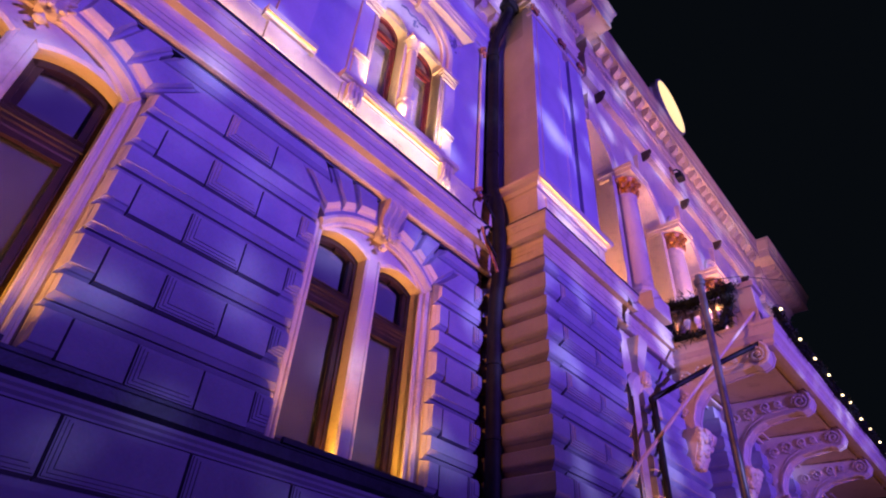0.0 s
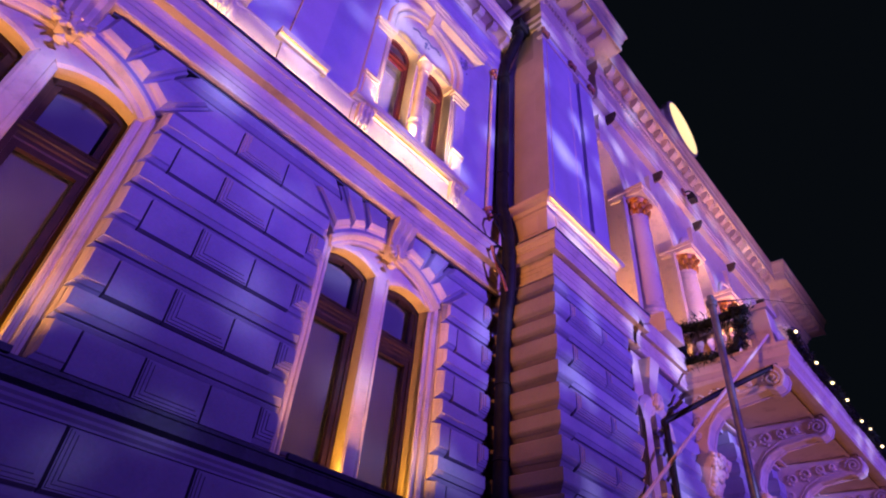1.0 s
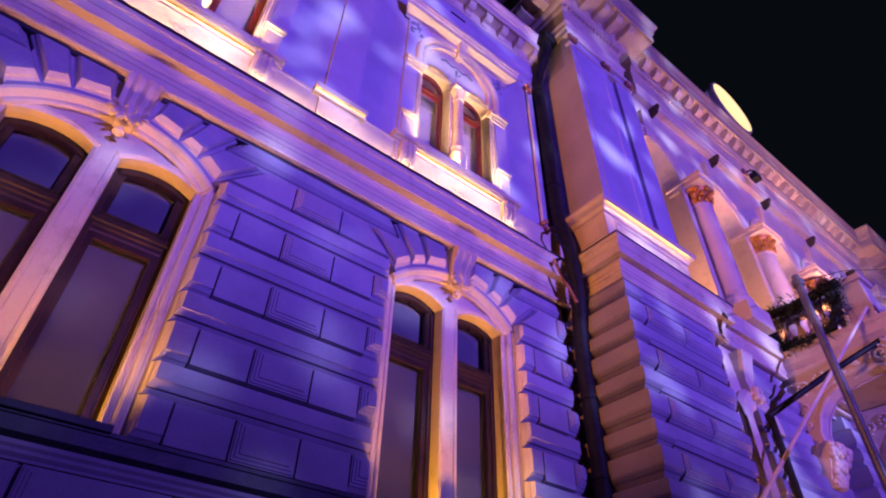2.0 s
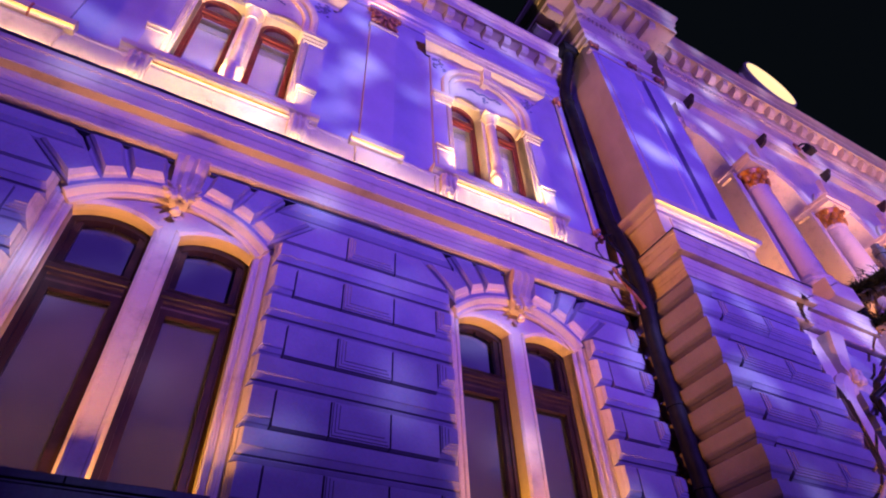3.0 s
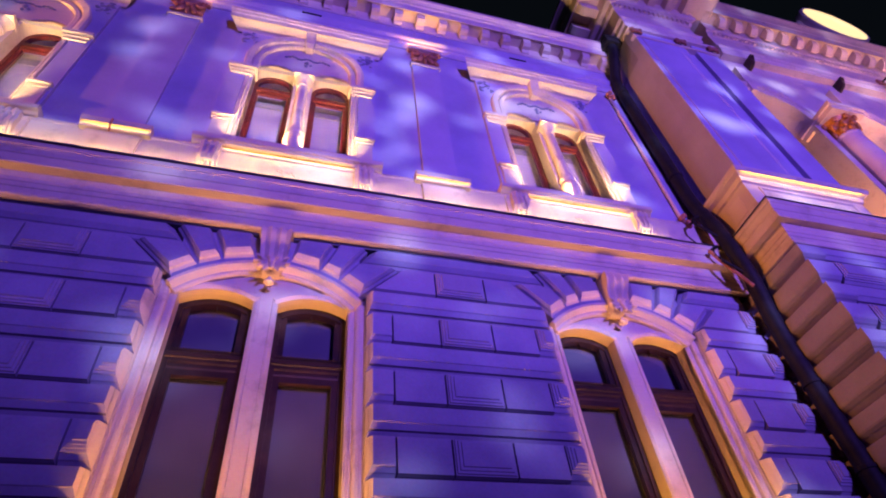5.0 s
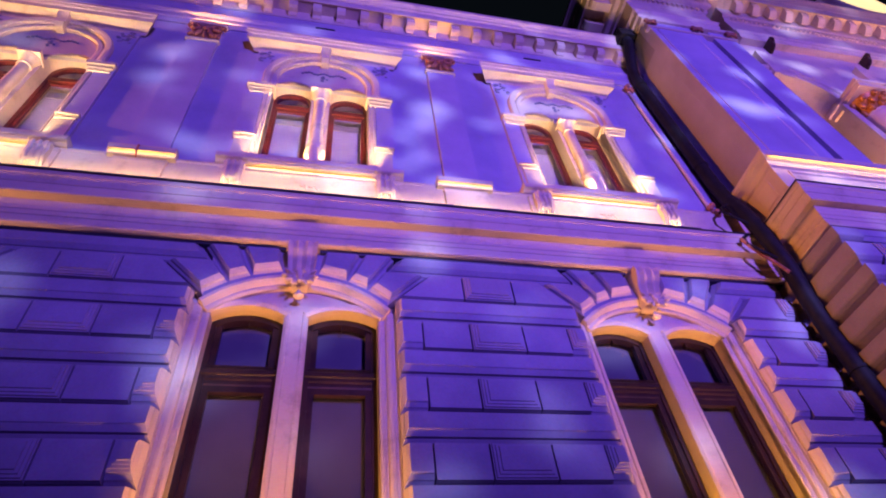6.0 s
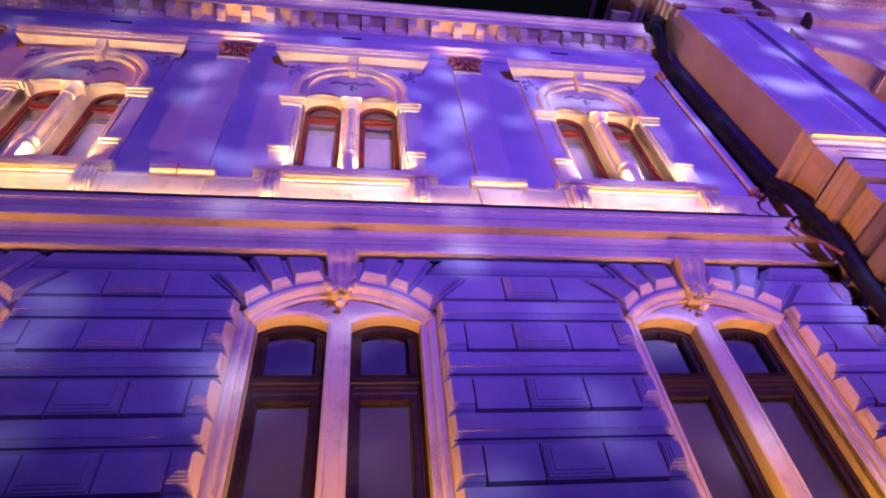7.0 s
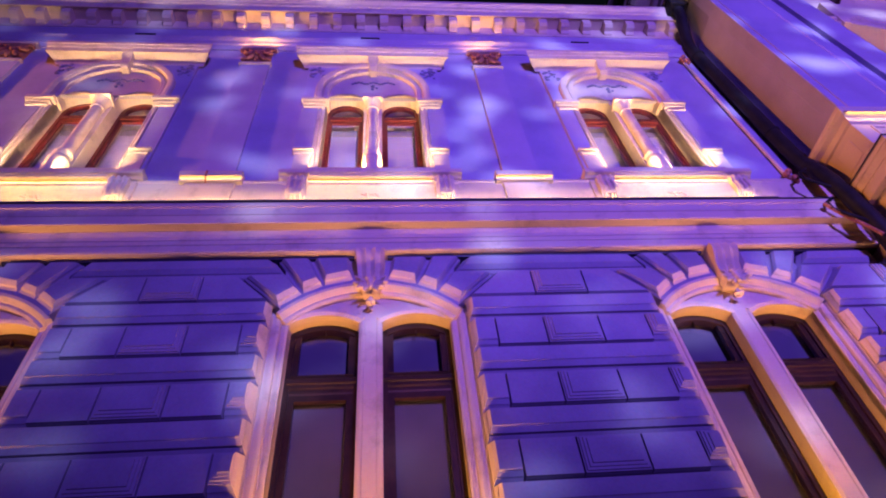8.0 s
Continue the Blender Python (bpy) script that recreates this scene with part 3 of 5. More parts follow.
# ---- pilasters between the upper windows ----
def leaf_capital(bm, cx, y, z0, z1, half, seed):
    r = random.Random(seed)
    h = z1 - z0
    for s in (-1, 1):
        for i in range(10):
            a = i / 9 * 4.2
            q = half * 0.30 * (1 - i / 14)
            blob(bm, cx + s * (half * 0.72 + q * math.cos(a)), y - 0.03, z1 - h * 0.32 + q * math.sin(a), 0.032, 0.05, 0.032, 0, 6)
    for i in range(16):
        u = -1 + 2 * i / 15
        blob(bm, cx + half * 0.9 * u, y - 0.02 - 0.03 * (1 - u * u), z0 + h * (0.30 + 0.16 * (i % 3)), 0.035, 0.035, h * 0.13, -25 * u + r.uniform(-14, 14), 6)


def pilaster():
    w = empty("pilaster", 2.15)
    part("shaft", boxes((-0.26, 0.26, YU - 0.055, YU + 0.01, 8.44, 12.15)), PLASTER, w)
    bm = bmesh.new()
    add_box(bm, -0.24, 0.24, YU - 0.055, YU + 0.01, 12.16, 12.72)
    for sd in (-1, 1):
        # a scroll that curls outwards, with two leaves beneath it
        for i in range(12):
            a = 0.6 + i * 0.48
            q = 0.125 * (1 - i / 16)
            blob(bm, sd * (0.20 + q * math.cos(a)), YU - 0.09, 12.53 + q * math.sin(a), 0.036, 0.05, 0.036, 0, 8)
        blob(bm, sd * 0.10, YU - 0.09, 12.34, 0.055, 0.045, 0.14, sd * -24, 8)
        blob(bm, sd * 0.21, YU - 0.08, 12.29, 0.045, 0.04, 0.10, sd * -40, 8)
    blob(bm, 0, YU - 0.10, 12.50, 0.06, 0.05, 0.06, 0, 8)
    blob(bm, 0, YU - 0.09, 12.30, 0.035, 0.045, 0.12, 0, 8)
    smooth(part("capital", bm, TERRA, w, "rust-red scrolled leaf capital"), 0.8)
    part("necking", soft_box(-0.29, 0.29, YU - 0.085, YU + 0.01, 12.10, 12.16, 0.012), TRIM, w)
    part("abacus", soft_box(-0.33, 0.33, YU - 0.12, YU + 0.01, 12.72, 12.80, 0.012), TRIM, w)
    ped = bmesh.new()
    loft(ped, [[(-h, -0.16, z), (-h, y, z), (h, y, z), (h, -0.16, z)] for z, h, y in ((7.75, 0.30, -0.215), (8.25, 0.31, -0.222), (8.28, 0.33, -0.235))])
    part("pedestal", ped, TRIM, w)
    cap = [(-0.15, 8.28), (-0.24, 8.28), (-0.25, 8.30), (-0.25, 8.34), (-0.285, 8.36), (-0.30, 8.38), (-0.30, 8.43), (-0.285, 8.45), (-0.15, 8.47)]
    part("pedestal_cap", run_x([(y, z + 0.05) for y, z in cap], -0.41, 0.41), TRIM, w)
    return w


pil = tagged(pilaster(), "flat plaster pilaster with rust-red leaf capital", "pilaster", "pilasters of the wing")
for x in (2.15 - BAY, 2.15 - 2 * BAY):
    copy_thing(pil, pose(x, 0, 0))

# ---- cornice of the wing ----
FR = [(YU + 0.05, 12.80), (YU - 0.03, 12.80), (YU - 0.03, 13.0), (YU - 0.055, 13.02), (YU - 0.055, 13.14), (YU - 0.09, 13.18), (YU - 0.11, 13.22), (YU - 0.08, 13.23), (YU - 0.08, 13.60), (YU + 0.05, 13.60)]
corn = part("trim_4", run_x(FR, XW, XR), PLASTER)
tagged(corn, "main cornice of the wing with rows of block brackets", "cornice", kind="structure")
CO = [(0.4, 13.60), (-0.215, 13.60), (-0.23, 13.62), (-0.23, 13.93), (-0.47, 13.93), (-0.49, 13.91), (-0.50, 13.93), (-0.50, 14.12), (-0.53, 14.15), (-0.545, 14.22), (-0.58, 14.28), (-0.60, 14.30), (-0.60, 14.40), (-0.56, 14.44), (0.4, 14.6)]
part("corona", run_x(CO, XW, XR), TRIM, corn)
mod = bmesh.new()
side = [(-0.22, 13.925), (-0.455, 13.925), (-0.455, 13.84), (-0.44, 13.82), (-0.44, 13.76), (-0.38, 13.72), (-0.30, 13.71), (-0.26, 13.66), (-0.22, 13.65)]
loft(mod, [[(-0.085, y, z) for y, z in side], [(0.085, y, z) for y, z in side]])
m0 = part("modillion", mod, TRIM, corn)
m0.location.x = -0.075 + 0.475 * 13.6
x = m0.location.x - 0.475
while x > XW + 0.2:
    o = m0.copy()
    scene.collection.objects.link(o)
    o.location.x = x
    x -= 0.475
tagged(part("roof", boxes((XW, XR, -0.35, 8, 14.55, 14.75)), ROOF), "low dark sheet metal roof", "roof", kind="structure")


# ---- projecting middle part: walls ----
XE = 27.2                                            # its far end
COLS = [10.72 + 2.66 * i for i in range(5)]
wall_3 = empty("wall_3")
tagged(wall_3, "rusticated corner and arcade wall of the projecting middle part", "wall", kind="structure")
part("wall_core", boxes((XR, 9.06, YR + 0.05, 6, 0, 7.4), (9.06, XE, -0.55, 6, 0, 7.4), (9.07, XE, YR + 0.125, -0.5, 6.9, 7.74), (XR, 8.92, -0.93, 6, 7.4, 14.7), (8.92, XE, -0.30, 6, 7.4, 14.7)), WALL, wall_3)
ops = [(c - 1.33 - 0.98, c - 1.33 + 0.98, 7.75, 11.70, 0.97) for c in COLS] + [(COLS[-1] + 0.36, COLS[-1] + 2.3, 7.75, 11.70, 0.97)]
part("arcade", arched_wall(bmesh.new(), 8.3, XE, 7.75, 14.7, -0.93, -0.36, ops, 20), TRIM, wall_3, "pale plaster arcade of round arches")
for i, (xl, xr, zb, sp, rise) in enumerate(ops):
    c = (xl + xr) / 2
    pr = [(0.97, -0.8), (0.97, -0.95), (0.99, -0.975), (1.06, -0.975), (1.08, -0.955), (1.12, -0.955), (1.14, -1.0), (1.22, -1.02), (1.27, -1.0), (1.27, -0.8)]
    smooth(part("archivolt", sweep_arc(pr, c, 11.70, -86, 86, 30), TRIM, wall_3), 0.5)
    kb = bmesh.new()
    loft(kb, [[(c - h, y, z), (c + h, y, z), (c + h, -0.9, z), (c - h, -0.9, z)] for z, y, h in ((12.62, -1.0, 0.08), (12.85, -1.03, 0.10), (13.1, -1.03, 0.11), (13.35, -1.06, 0.13), (13.5, -1.08, 0.13))])
    part("arch_key", kb, TRIM, wall_3)
    fr = bmesh.new()
    for a, b in ((xl + 0.02, xl + 0.12), (c - 0.05, c + 0.05), (xr - 0.12, xr - 0.02)):
        add_box(fr, a, b, -0.40, -0.31, zb, sp + (0.9 if a < c < b else 0.1))
    for z in (10.2, 11.6):
        add_box(fr, xl, xr, -0.39, -0.32, z, z + 0.1)
    sweep_arc([(0.85, -0.40), (0.98, -0.40), (0.98, -0.31), (0.85, -0.31)], c, sp, -90, 90, 20, fr)
    f = part("arcade_window", fr, RED_JOINERY, wall_3, "red-brown arcade window frame")
    glass_pane("arcade_pane", wall_3, pane_mesh(xl, xr, zb, sp, rise - 0.01, -0.345))
part("side_panel", boxes((XR - 0.006, XR + 0.05, -0.88, -0.14, 8.8, 13.2)), PLASTER, wall_3)


def mitred(profile, stops, bm=None):
    """A moulding round the outer corner: stops of (x, y, ox, oy), where the outs go along (ox, oy)."""
    bm = bm or bmesh.new()
    loft(bm, [[(x + ox * -o, y + oy * -o, z) for o, z in profile] for x, y, ox, oy in stops])
    return bm


LR = [(XR, 0.3, -1, 0), (XR, YR, -1, -1), (9.36, YR, 1, -1), (9.36, YR + 0.3, 1, 0)]
NEAR = [(o * 0.86 if o < 0 else o, z) for o, z in STRING]
rs = part("trim_5", mitred(NEAR, LR), TRIM)
tagged(rs, "string course turning the corner of the middle part", "string course", kind="structure")
part("flashing", mitred([(-0.25, 7.722), (-0.322, 7.695), (-0.322, 7.678), (-0.326, 7.678), (-0.326, 7.70), (-0.25, 7.73)], LR), LEDGE, rs, "thin dark metal drip edge")
low = [(o * 0.62, z) for o, z in STRING]
part("string_run", run_x([(YR + o + 0.02, z) for o, z in low], 9.50, XE), TRIM, rs)
led3 = part("trim_6", mitred([(o + 0.02, z) for o, z in LEDGE_PROFILE], [(XR, 0.3, -1, 0), (XR, YR, -1, -1), (9.06, YR, 0, -1)]), LEDGE)
tagged(led3, "dark metal ledge turning the corner", "ledge", kind="structure")

# corner pilaster on its pedestal
cp = empty("corner_pilaster", 7.4, YR)
tagged(cp, "tall plain corner pilaster on a moulded pedestal", "pilaster")


def on(parent, name, bm, mat, label=""):
    """A part whose mesh is in world places under a thing that stands elsewhere."""
    bmesh.ops.translate(bm, verts=bm.verts, vec=-Vector(parent.location))
    return part(name, bm, mat, parent, label)


on(cp, "shaft", soft_box(6.78, 8.04, YR - 0.07, YR + 0.2, 8.55, 14.2, 0.015), PLASTER)
on(cp, "inner_strip", soft_box(8.34, 8.92, YR - 0.06, YR + 0.3, 8.55, 14.2, 0.015), PLASTER)
on(cp, "sunk_strip", boxes((8.04, 8.34, YR + 0.03, YR + 0.3, 8.55, 14.2)), PLASTER)
on(cp, "shaft_panel", stone_mesh(rect(6.92, 7.86, 8.85, 13.7), [(0.0, YR - 0.06), (0.0, YR - 0.085), (0.03, YR - 0.085), (0.05, YR - 0.072), (0.05, YR - 0.06)]), PLASTER)
PED = [(0.02, 7.72), (-0.10, 7.72), (-0.10, 7.86), (-0.06, 7.92), (-0.05, 8.42), (-0.08, 8.44), (-0.10, 8.52), (-0.17, 8.56), (-0.195, 8.60), (-0.195, 8.665), (-0.17, 8.685), (0.02, 8.70)]
on(cp, "pedestal", mitred(PED, [(6.73, 0.1, -1, 0), (6.73, YR, -1, -1), (8.95, YR, 1, -1), (8.95, YR + 0.3, 1, 0)]), TRIM)
on(cp, "pedestal_panel", stone_mesh(rect(6.93, 8.76, 7.98, 8.36), [(0.0, YR - 0.04), (0.0, YR - 0.075), (0.025, YR - 0.075), (0.04, YR - 0.06), (0.04, YR - 0.04)]), TRIM)
on(cp, "side_pedestal_panel", boxes((6.665, 6.70, -0.92, -0.62, 7.96, 8.30)), TRIM)
for z0, z1, g in ((13.75, 13.82, 0.03), (14.08, 14.2, 0.06)):
    on(cp, "cap_moulding", soft_box(6.74 - g, 8.92 + g, YR - 0.07 - g, YR + 0.05, z0, z1, 0.015), TRIM)
for x in (6.84, 7.98, 8.84):
    bm = bmesh.new()
    leaf_capital(bm, x, YR - 0.09, 13.82, 14.08, 0.12, int(x * 10))
    on(cp, "leaf_scroll", bm, TERRA)


# columns of the arcade
def column():
    w = empty("column", COLS[0], -1.0)
    on(w, "plinth", soft_box(COLS[0] - 0.40, COLS[0] + 0.40, -1.40, -0.60, 7.73, 8.15, 0.015), TRIM)
    prof = [(0.38, 8.15), (0.39, 8.22), (0.36, 8.28), (0.33, 8.30), (0.35, 8.36), (0.32, 8.42), (0.295, 8.48), (0.29, 9.4), (0.275, 10.3), (0.255, 10.95), (0.28, 10.97), (0.28, 11.02), (0.25, 11.04)]
    smooth(on(w, "shaft", lathe(prof, COLS[0], -1.0, 28), TRIM), 0.6)
    bm = lathe([(0.25, 11.04), (0.27, 11.25), (0.34, 11.42), (0.36, 11.46)], COLS[0], -1.0, 16)
    for tier, (z, r, h) in enumerate(((11.10, 0.28, 0.11), (11.25, 0.31, 0.11), (11.38, 0.36, 0.08))):
        for i in range(10):
            a = 2 * math.pi * (i + 0.5 * tier) / 10
            blob(bm, COLS[0] + r * math.cos(a), -1.0 + r * math.sin(a), z, 0.055, 0.055, h, 0, 6)
    smooth(on(w, "capital", bm, GILT, "worn gilt leaf capital"), 0.8)
    on(w, "abacus", soft_box(COLS[0] - 0.42, COLS[0] + 0.42, -1.42, -0.58, 11.48, 11.60, 0.015), TRIM)
    on(w, "abacus_cap", soft_box(COLS[0] - 0.46, COLS[0] + 0.46, -1.46, -0.56, 11.60, 11.70, 0.015), TRIM)
    jb = bmesh.new()
    for x in (-0.52, 0.34):
        add_box(jb, COLS[0] + x, COLS[0] + x + 0.18, -0.98, -0.90, 7.75, 11.48)
    on(w, "responds", jb, TRIM)
    return w


col = tagged(column(), "round pale arcade column with leaf capital", "column", "columns of the arcade")
for x in COLS[1:]:
    copy_thing(col, pose(x, -1.0, 0))

# main cornice of the middle part
CR = [(0.3, 14.2), (-0.05, 14.2), (-0.06, 14.32), (-0.09, 14.36), (-0.09, 14.50), (-0.13, 14.56), (-0.08, 14.58), (-0.08, 15.14), (-0.12, 15.18), (-0.14, 15.30), (-0.20, 15.34), (-0.22, 15.38), (-0.22, 15.72), (-0.60, 15.74), (-0.62, 15.71), (-0.63, 15.74), (-0.63, 16.02), (-0.66, 16.05), (-0.68, 16.20), (-0.73, 16.34), (-0.75, 16.36), (-0.75, 16.48), (0.3, 16.6)]
PV = [(o * 1.30 if o < 0 else o, z) for o, z in CR]
cr = part("trim_7", run_x([(YR + (o * 0.72 if o < 0 else o), z) for o, z in CR], 9.3, 22.2), TRIM)
tagged(cr, "heavy main cornice with dentils and block brackets", "cornice", kind="structure")
part("corner_block", mitred(PV, [(XR, 5.0, -1, 0), (XR, YR, -1, -1), (8.66, YR, 1, -1), (8.66, YR + 0.4, 1, 0)]), TRIM, cr)
part("far_block", mitred(PV, [(22.9, YR + 0.4, -1, 0), (22.9, YR, -1, -1), (26.4, YR, 1, -1), (26.4, 3.0, 1, 0)]), TRIM, cr)


def bracket_block(out):
    bm = bmesh.new()
    s2 = [(-0.20, 15.715), (-out, 15.715), (-out, 15.60), (-out + 0.02, 15.58), (-out + 0.02, 15.53), (-out + 0.10, 15.47), (-0.30, 15.46), (-0.24, 15.42), (-0.20, 15.42)]
    loft(bm, [[(-0.10, y, z) for y, z in s2], [(0.10, y, z) for y, z in s2]])
    return bm


mb = part("modillion", bracket_block(0.41), TRIM, cr)
mb.location = (9.75, YR, 0)
for i in range(1, 26):
    o = mb.copy()
    scene.collection.objects.link(o)
    o.location.x = 9.75 + 0.475 * i
mc = part("modillion", bracket_block(0.76), TRIM, cr)
mc.location = (6.75, YR, 0)
for i in range(1, 5):
    o = mc.copy()
    scene.collection.objects.link(o)
    o.location.x = 6.75 + 0.475 * i
for i in range(8):
    o = mc.copy()
    scene.collection.objects.link(o)
    o.location = (22.9 + 0.48 * i, YR, 0)
for i in range(9):
    o = mc.copy()
    scene.collection.objects.link(o)
    o.rotation_euler.z = radians(-90)
    o.location = (XR, -0.85 + 0.5 * i, 0)
dn = bmesh.new()
for i in range(96):
    add_box(dn, 9.5 + 0.13 * i, 9.57 + 0.13 * i, YR - 0.125, YR - 0.06, 15.19, 15.30)
for i in range(16):
    add_box(dn, 6.7 + 0.13 * i, 6.77 + 0.13 * i, YR - 0.215, YR - 0.10, 15.19, 15.30)
d = part("dentils", dn, TRIM, cr)
d["kind"] = "stuff"
# scrolled brackets below the cornice, their shade put into a dark colour
for x in [c - 0.72 for c in COLS]:
    w = empty("cornice_bracket", x, YR)
    tagged(w, "scrolled bracket above an arch of the arcade, coloured dark for its shade", "bracket", "brackets above the arches")
    bm = bmesh.new()
    s3 = [(YR + 0.15, 14.21), (YR - 0.16, 14.21), (YR - 0.17, 14.14), (YR - 0.10, 14.08), (YR - 0.10, 14.0), (YR - 0.03, 13.93), (YR + 0.15, 13.88)]
    loft(bm, [[(x - 0.05, y, z) for y, z in s3], [(x + 0.05, y, z) for y, z in s3]])
    bmesh.ops.bevel(bm, geom=bm.edges[:], offset=0.015, segments=1, affect="EDGES")
    on(w, "bracket_body", bm, JOINERY)
tagged(part("roof_2", boxes((XR, XE, -1.0, 6, 16.58, 16.75)), ROOF), "dark roof of the middle part", "roof", kind="structure")

# small floodlight fixed to the frieze
fl = tagged(empty("floodlight", 14.4, YR - 0.1, 14.5), "small dark floodlight on a bent arm below the cornice", "floodlight")
on(fl, "head", soft_box(14.22, 14.52, YR - 0.42, YR - 0.20, 14.22, 14.44, 0.03), PIPE)
on(fl, "arm", tube([(14.40, YR - 0.05, 14.72), (14.40, YR - 0.24, 14.70), (14.40, YR - 0.34, 14.58), (14.38, YR - 0.32, 14.42)], 0.03, 8), PIPE)
on(fl, "wall_plate", soft_box(14.30, 14.50, YR - 0.13, YR - 0.07, 14.62, 14.84, 0.01), TERRA, "rusty wall plate")

# clock on the attic
ck = empty("clock", 15.1, -1.35, 16.6)
tagged(ck, "round lit clock with cream dial above the cornice", "clock")
bm = bmesh.new()
bmesh.ops.create_cone(bm, segments=48, radius1=1.0, radius2=1.0, depth=0.10, cap_ends=True, matrix=pose(15.1, -1.41, 18.2, 90))
on(ck, "dial", bm, DIAL, "glowing cream dial")
on(ck, "rim", sweep_arc([(0.98, -1.45), (1.06, -1.46), (1.09, -1.40), (1.09, -1.2), (0.98, -1.2)], 15.1, 18.2, 0, 360, 48), TRIM)
on(ck, "clock_base", soft_box(13.9, 16.3, -1.25, -0.7, 16.55, 18.3, 0.05), TRIM)

# ---- ground floor of the middle part beside the corner ----
w9 = empty("window_7", 10.1, 0)
tagged(w9, "arched ground floor window with pale moulded surround", "window", kind="structure")
on(w9, "surround", arched_wall(bmesh.new(), 9.06, 10.38, 3.0, 6.95, YR + 0.02, YR + 0.4, [(9.62, 10.12, 3.4, 5.6, 0.24)]), TRIM)
on(w9, "archivolt", sweep_arc([(0.27, YR + 0.2), (0.27, YR - 0.05), (0.36, YR - 0.10), (0.56, YR - 0.10), (0.64, YR - 0.03), (0.64, YR + 0.2)], 9.87, 5.58, -92, 92, 22), TRIM)
for xa, xb in ((9.14, 9.62), (10.12, 10.34)):
    on(w9, "architrave", boxes((xa, xb, YR - 0.05, YR + 0.2, 3.4, 5.62), (xa + 0.05, xb - 0.08, YR - 0.085, YR, 3.4, 5.6), (xa + 0.10, xb - 0.15, YR - 0.11, YR, 3.4, 5.58)), TRIM)
on(w9, "window_frame", boxes((9.62, 9.69, YR + 0.3, YR + 0.36, 3.4, 5.8), (10.05, 10.12, YR + 0.3, YR + 0.36, 3.4, 5.8), (9.62, 10.12, YR + 0.29, YR + 0.37, 5.0, 5.12)), JOINERY)
glass_pane("pane", w9, pane_mesh(9.60 - 10.1, 10.14 - 10.1, 3.4, 5.6, 0.25, YR + 0.33))
on(w9, "blind", boxes((9.55, 10.2, YR + 0.40, YR + 0.41, 3.4, 5.95)), BLIND, "dark cloth blind behind the glass")
kk = bmesh.new()
loft(kk, [[(9.80 - h, y, z), (9.80 + h, y, z), (9.80 + h, YR + 0.15, z), (9.80 - h, YR + 0.15, z)] for z, y, h in ((5.95, YR - 0.05, 0.10), (6.1, YR - 0.14, 0.13), (6.3, YR - 0.10, 0.13), (6.6, YR - 0.16, 0.16), (6.85, YR - 0.22, 0.18))])
for dx, dz, tw in ((0, -0.05, 0), (-0.07, -0.02, 25), (0.07, -0.02, -25), (-0.05, 0.08, 15), (0.05, 0.08, -15)):
    blob(kk, 9.80 + dx, YR - 0.16, 6.05 + dz, 0.045, 0.07, 0.09, tw)
on(w9, "keystone", kk, TRIM)

# ---- balcony ----
YB = -3.15
YF = YB + 0.2                                        # line of the front rail
bal = empty("balcony", 11.5, YR)
tagged(bal, "stone balcony on carved scroll brackets with baluster rail", "balcony")
on(bal, "slab", mitred([(0.0, 7.02), (-0.10, 7.02), (-0.14, 7.06), (-0.14, 7.14), (-0.18, 7.20), (-0.22, 7.24), (-0.22, 7.40), (-0.26, 7.44), (-0.26, 7.50), (0.0, 7.52)],
                       [(11.75, YR + 0.1, -1, 0), (11.75, YB + 0.26, -1, -1), (24.0, YB + 0.26, 0, -1)]), TRIM)
on(bal, "deck", boxes((11.74, 24.0, YB + 0.25, YR + 0.1, 7.10, 7.51)), TRIM)
for i in range(5):
    x = 11.95 + 2.66 * i
    for y in (YB + 0.45, YR - 0.25):
        on(bal, "soffit_rib", boxes((x + 0.2, x + 2.46, y, y + 0.07, 7.04, 7.11)), TRIM)


def scroll_bracket(x):
    bm = bmesh.new()
    side = [(YR + 0.1, 7.09), (YB + 0.36, 7.09), (YB + 0.28, 6.98), (YB + 0.26, 6.84), (YB + 0.33, 6.70), (YB + 0.46, 6.64), (YB + 0.58, 6.68), (YB + 0.72, 6.66), (-1.90, 6.58), (-1.60, 6.42), (-1.40, 6.18), (-1.30, 5.90), (-1.30, 5.74), (-1.24, 5.66), (YR + 0.1, 5.66)]
    loft(bm, [[(x - 0.17, y, z) for y, z in side], [(x + 0.17, y, z) for y, z in side]])
    for s in (-1, 1):
        tube([(x + s * 0.17, y, z) for y, z in side[1:13]], 0.035, 6, bm)
        tube([(x + s * 0.17, y, z + 0.11) for y, z in side[7:13]], 0.02, 6, bm)
        for i in range(26):
            a = i / 25 * 11
            q = 0.16 * (1 - i / 30)
            blob(bm, x + s * 0.18, YB + 0.46 + q * math.cos(a), 6.85 + q * math.sin(a), 0.05, 0.028, 0.028, 0, 6)
        rr = random.Random(int(x * 7))
        for (cy, czz, sc) in ((-2.0, 6.86, 0.12), (-1.66, 6.80, 0.15), (-1.34, 6.72, 0.13), (-1.22, 6.35, 0.10), (-1.17, 6.05, 0.07), (-2.26, 6.88, 0.08)):
            for i in range(14):
                a = i / 13 * 8 + cy
                q = sc * (1 - i / 17)
                blob(bm, x + s * 0.175, cy + q * math.cos(a), czz + q * math.sin(a), 0.045, 0.030, 0.030, 0, 5)
    return bm


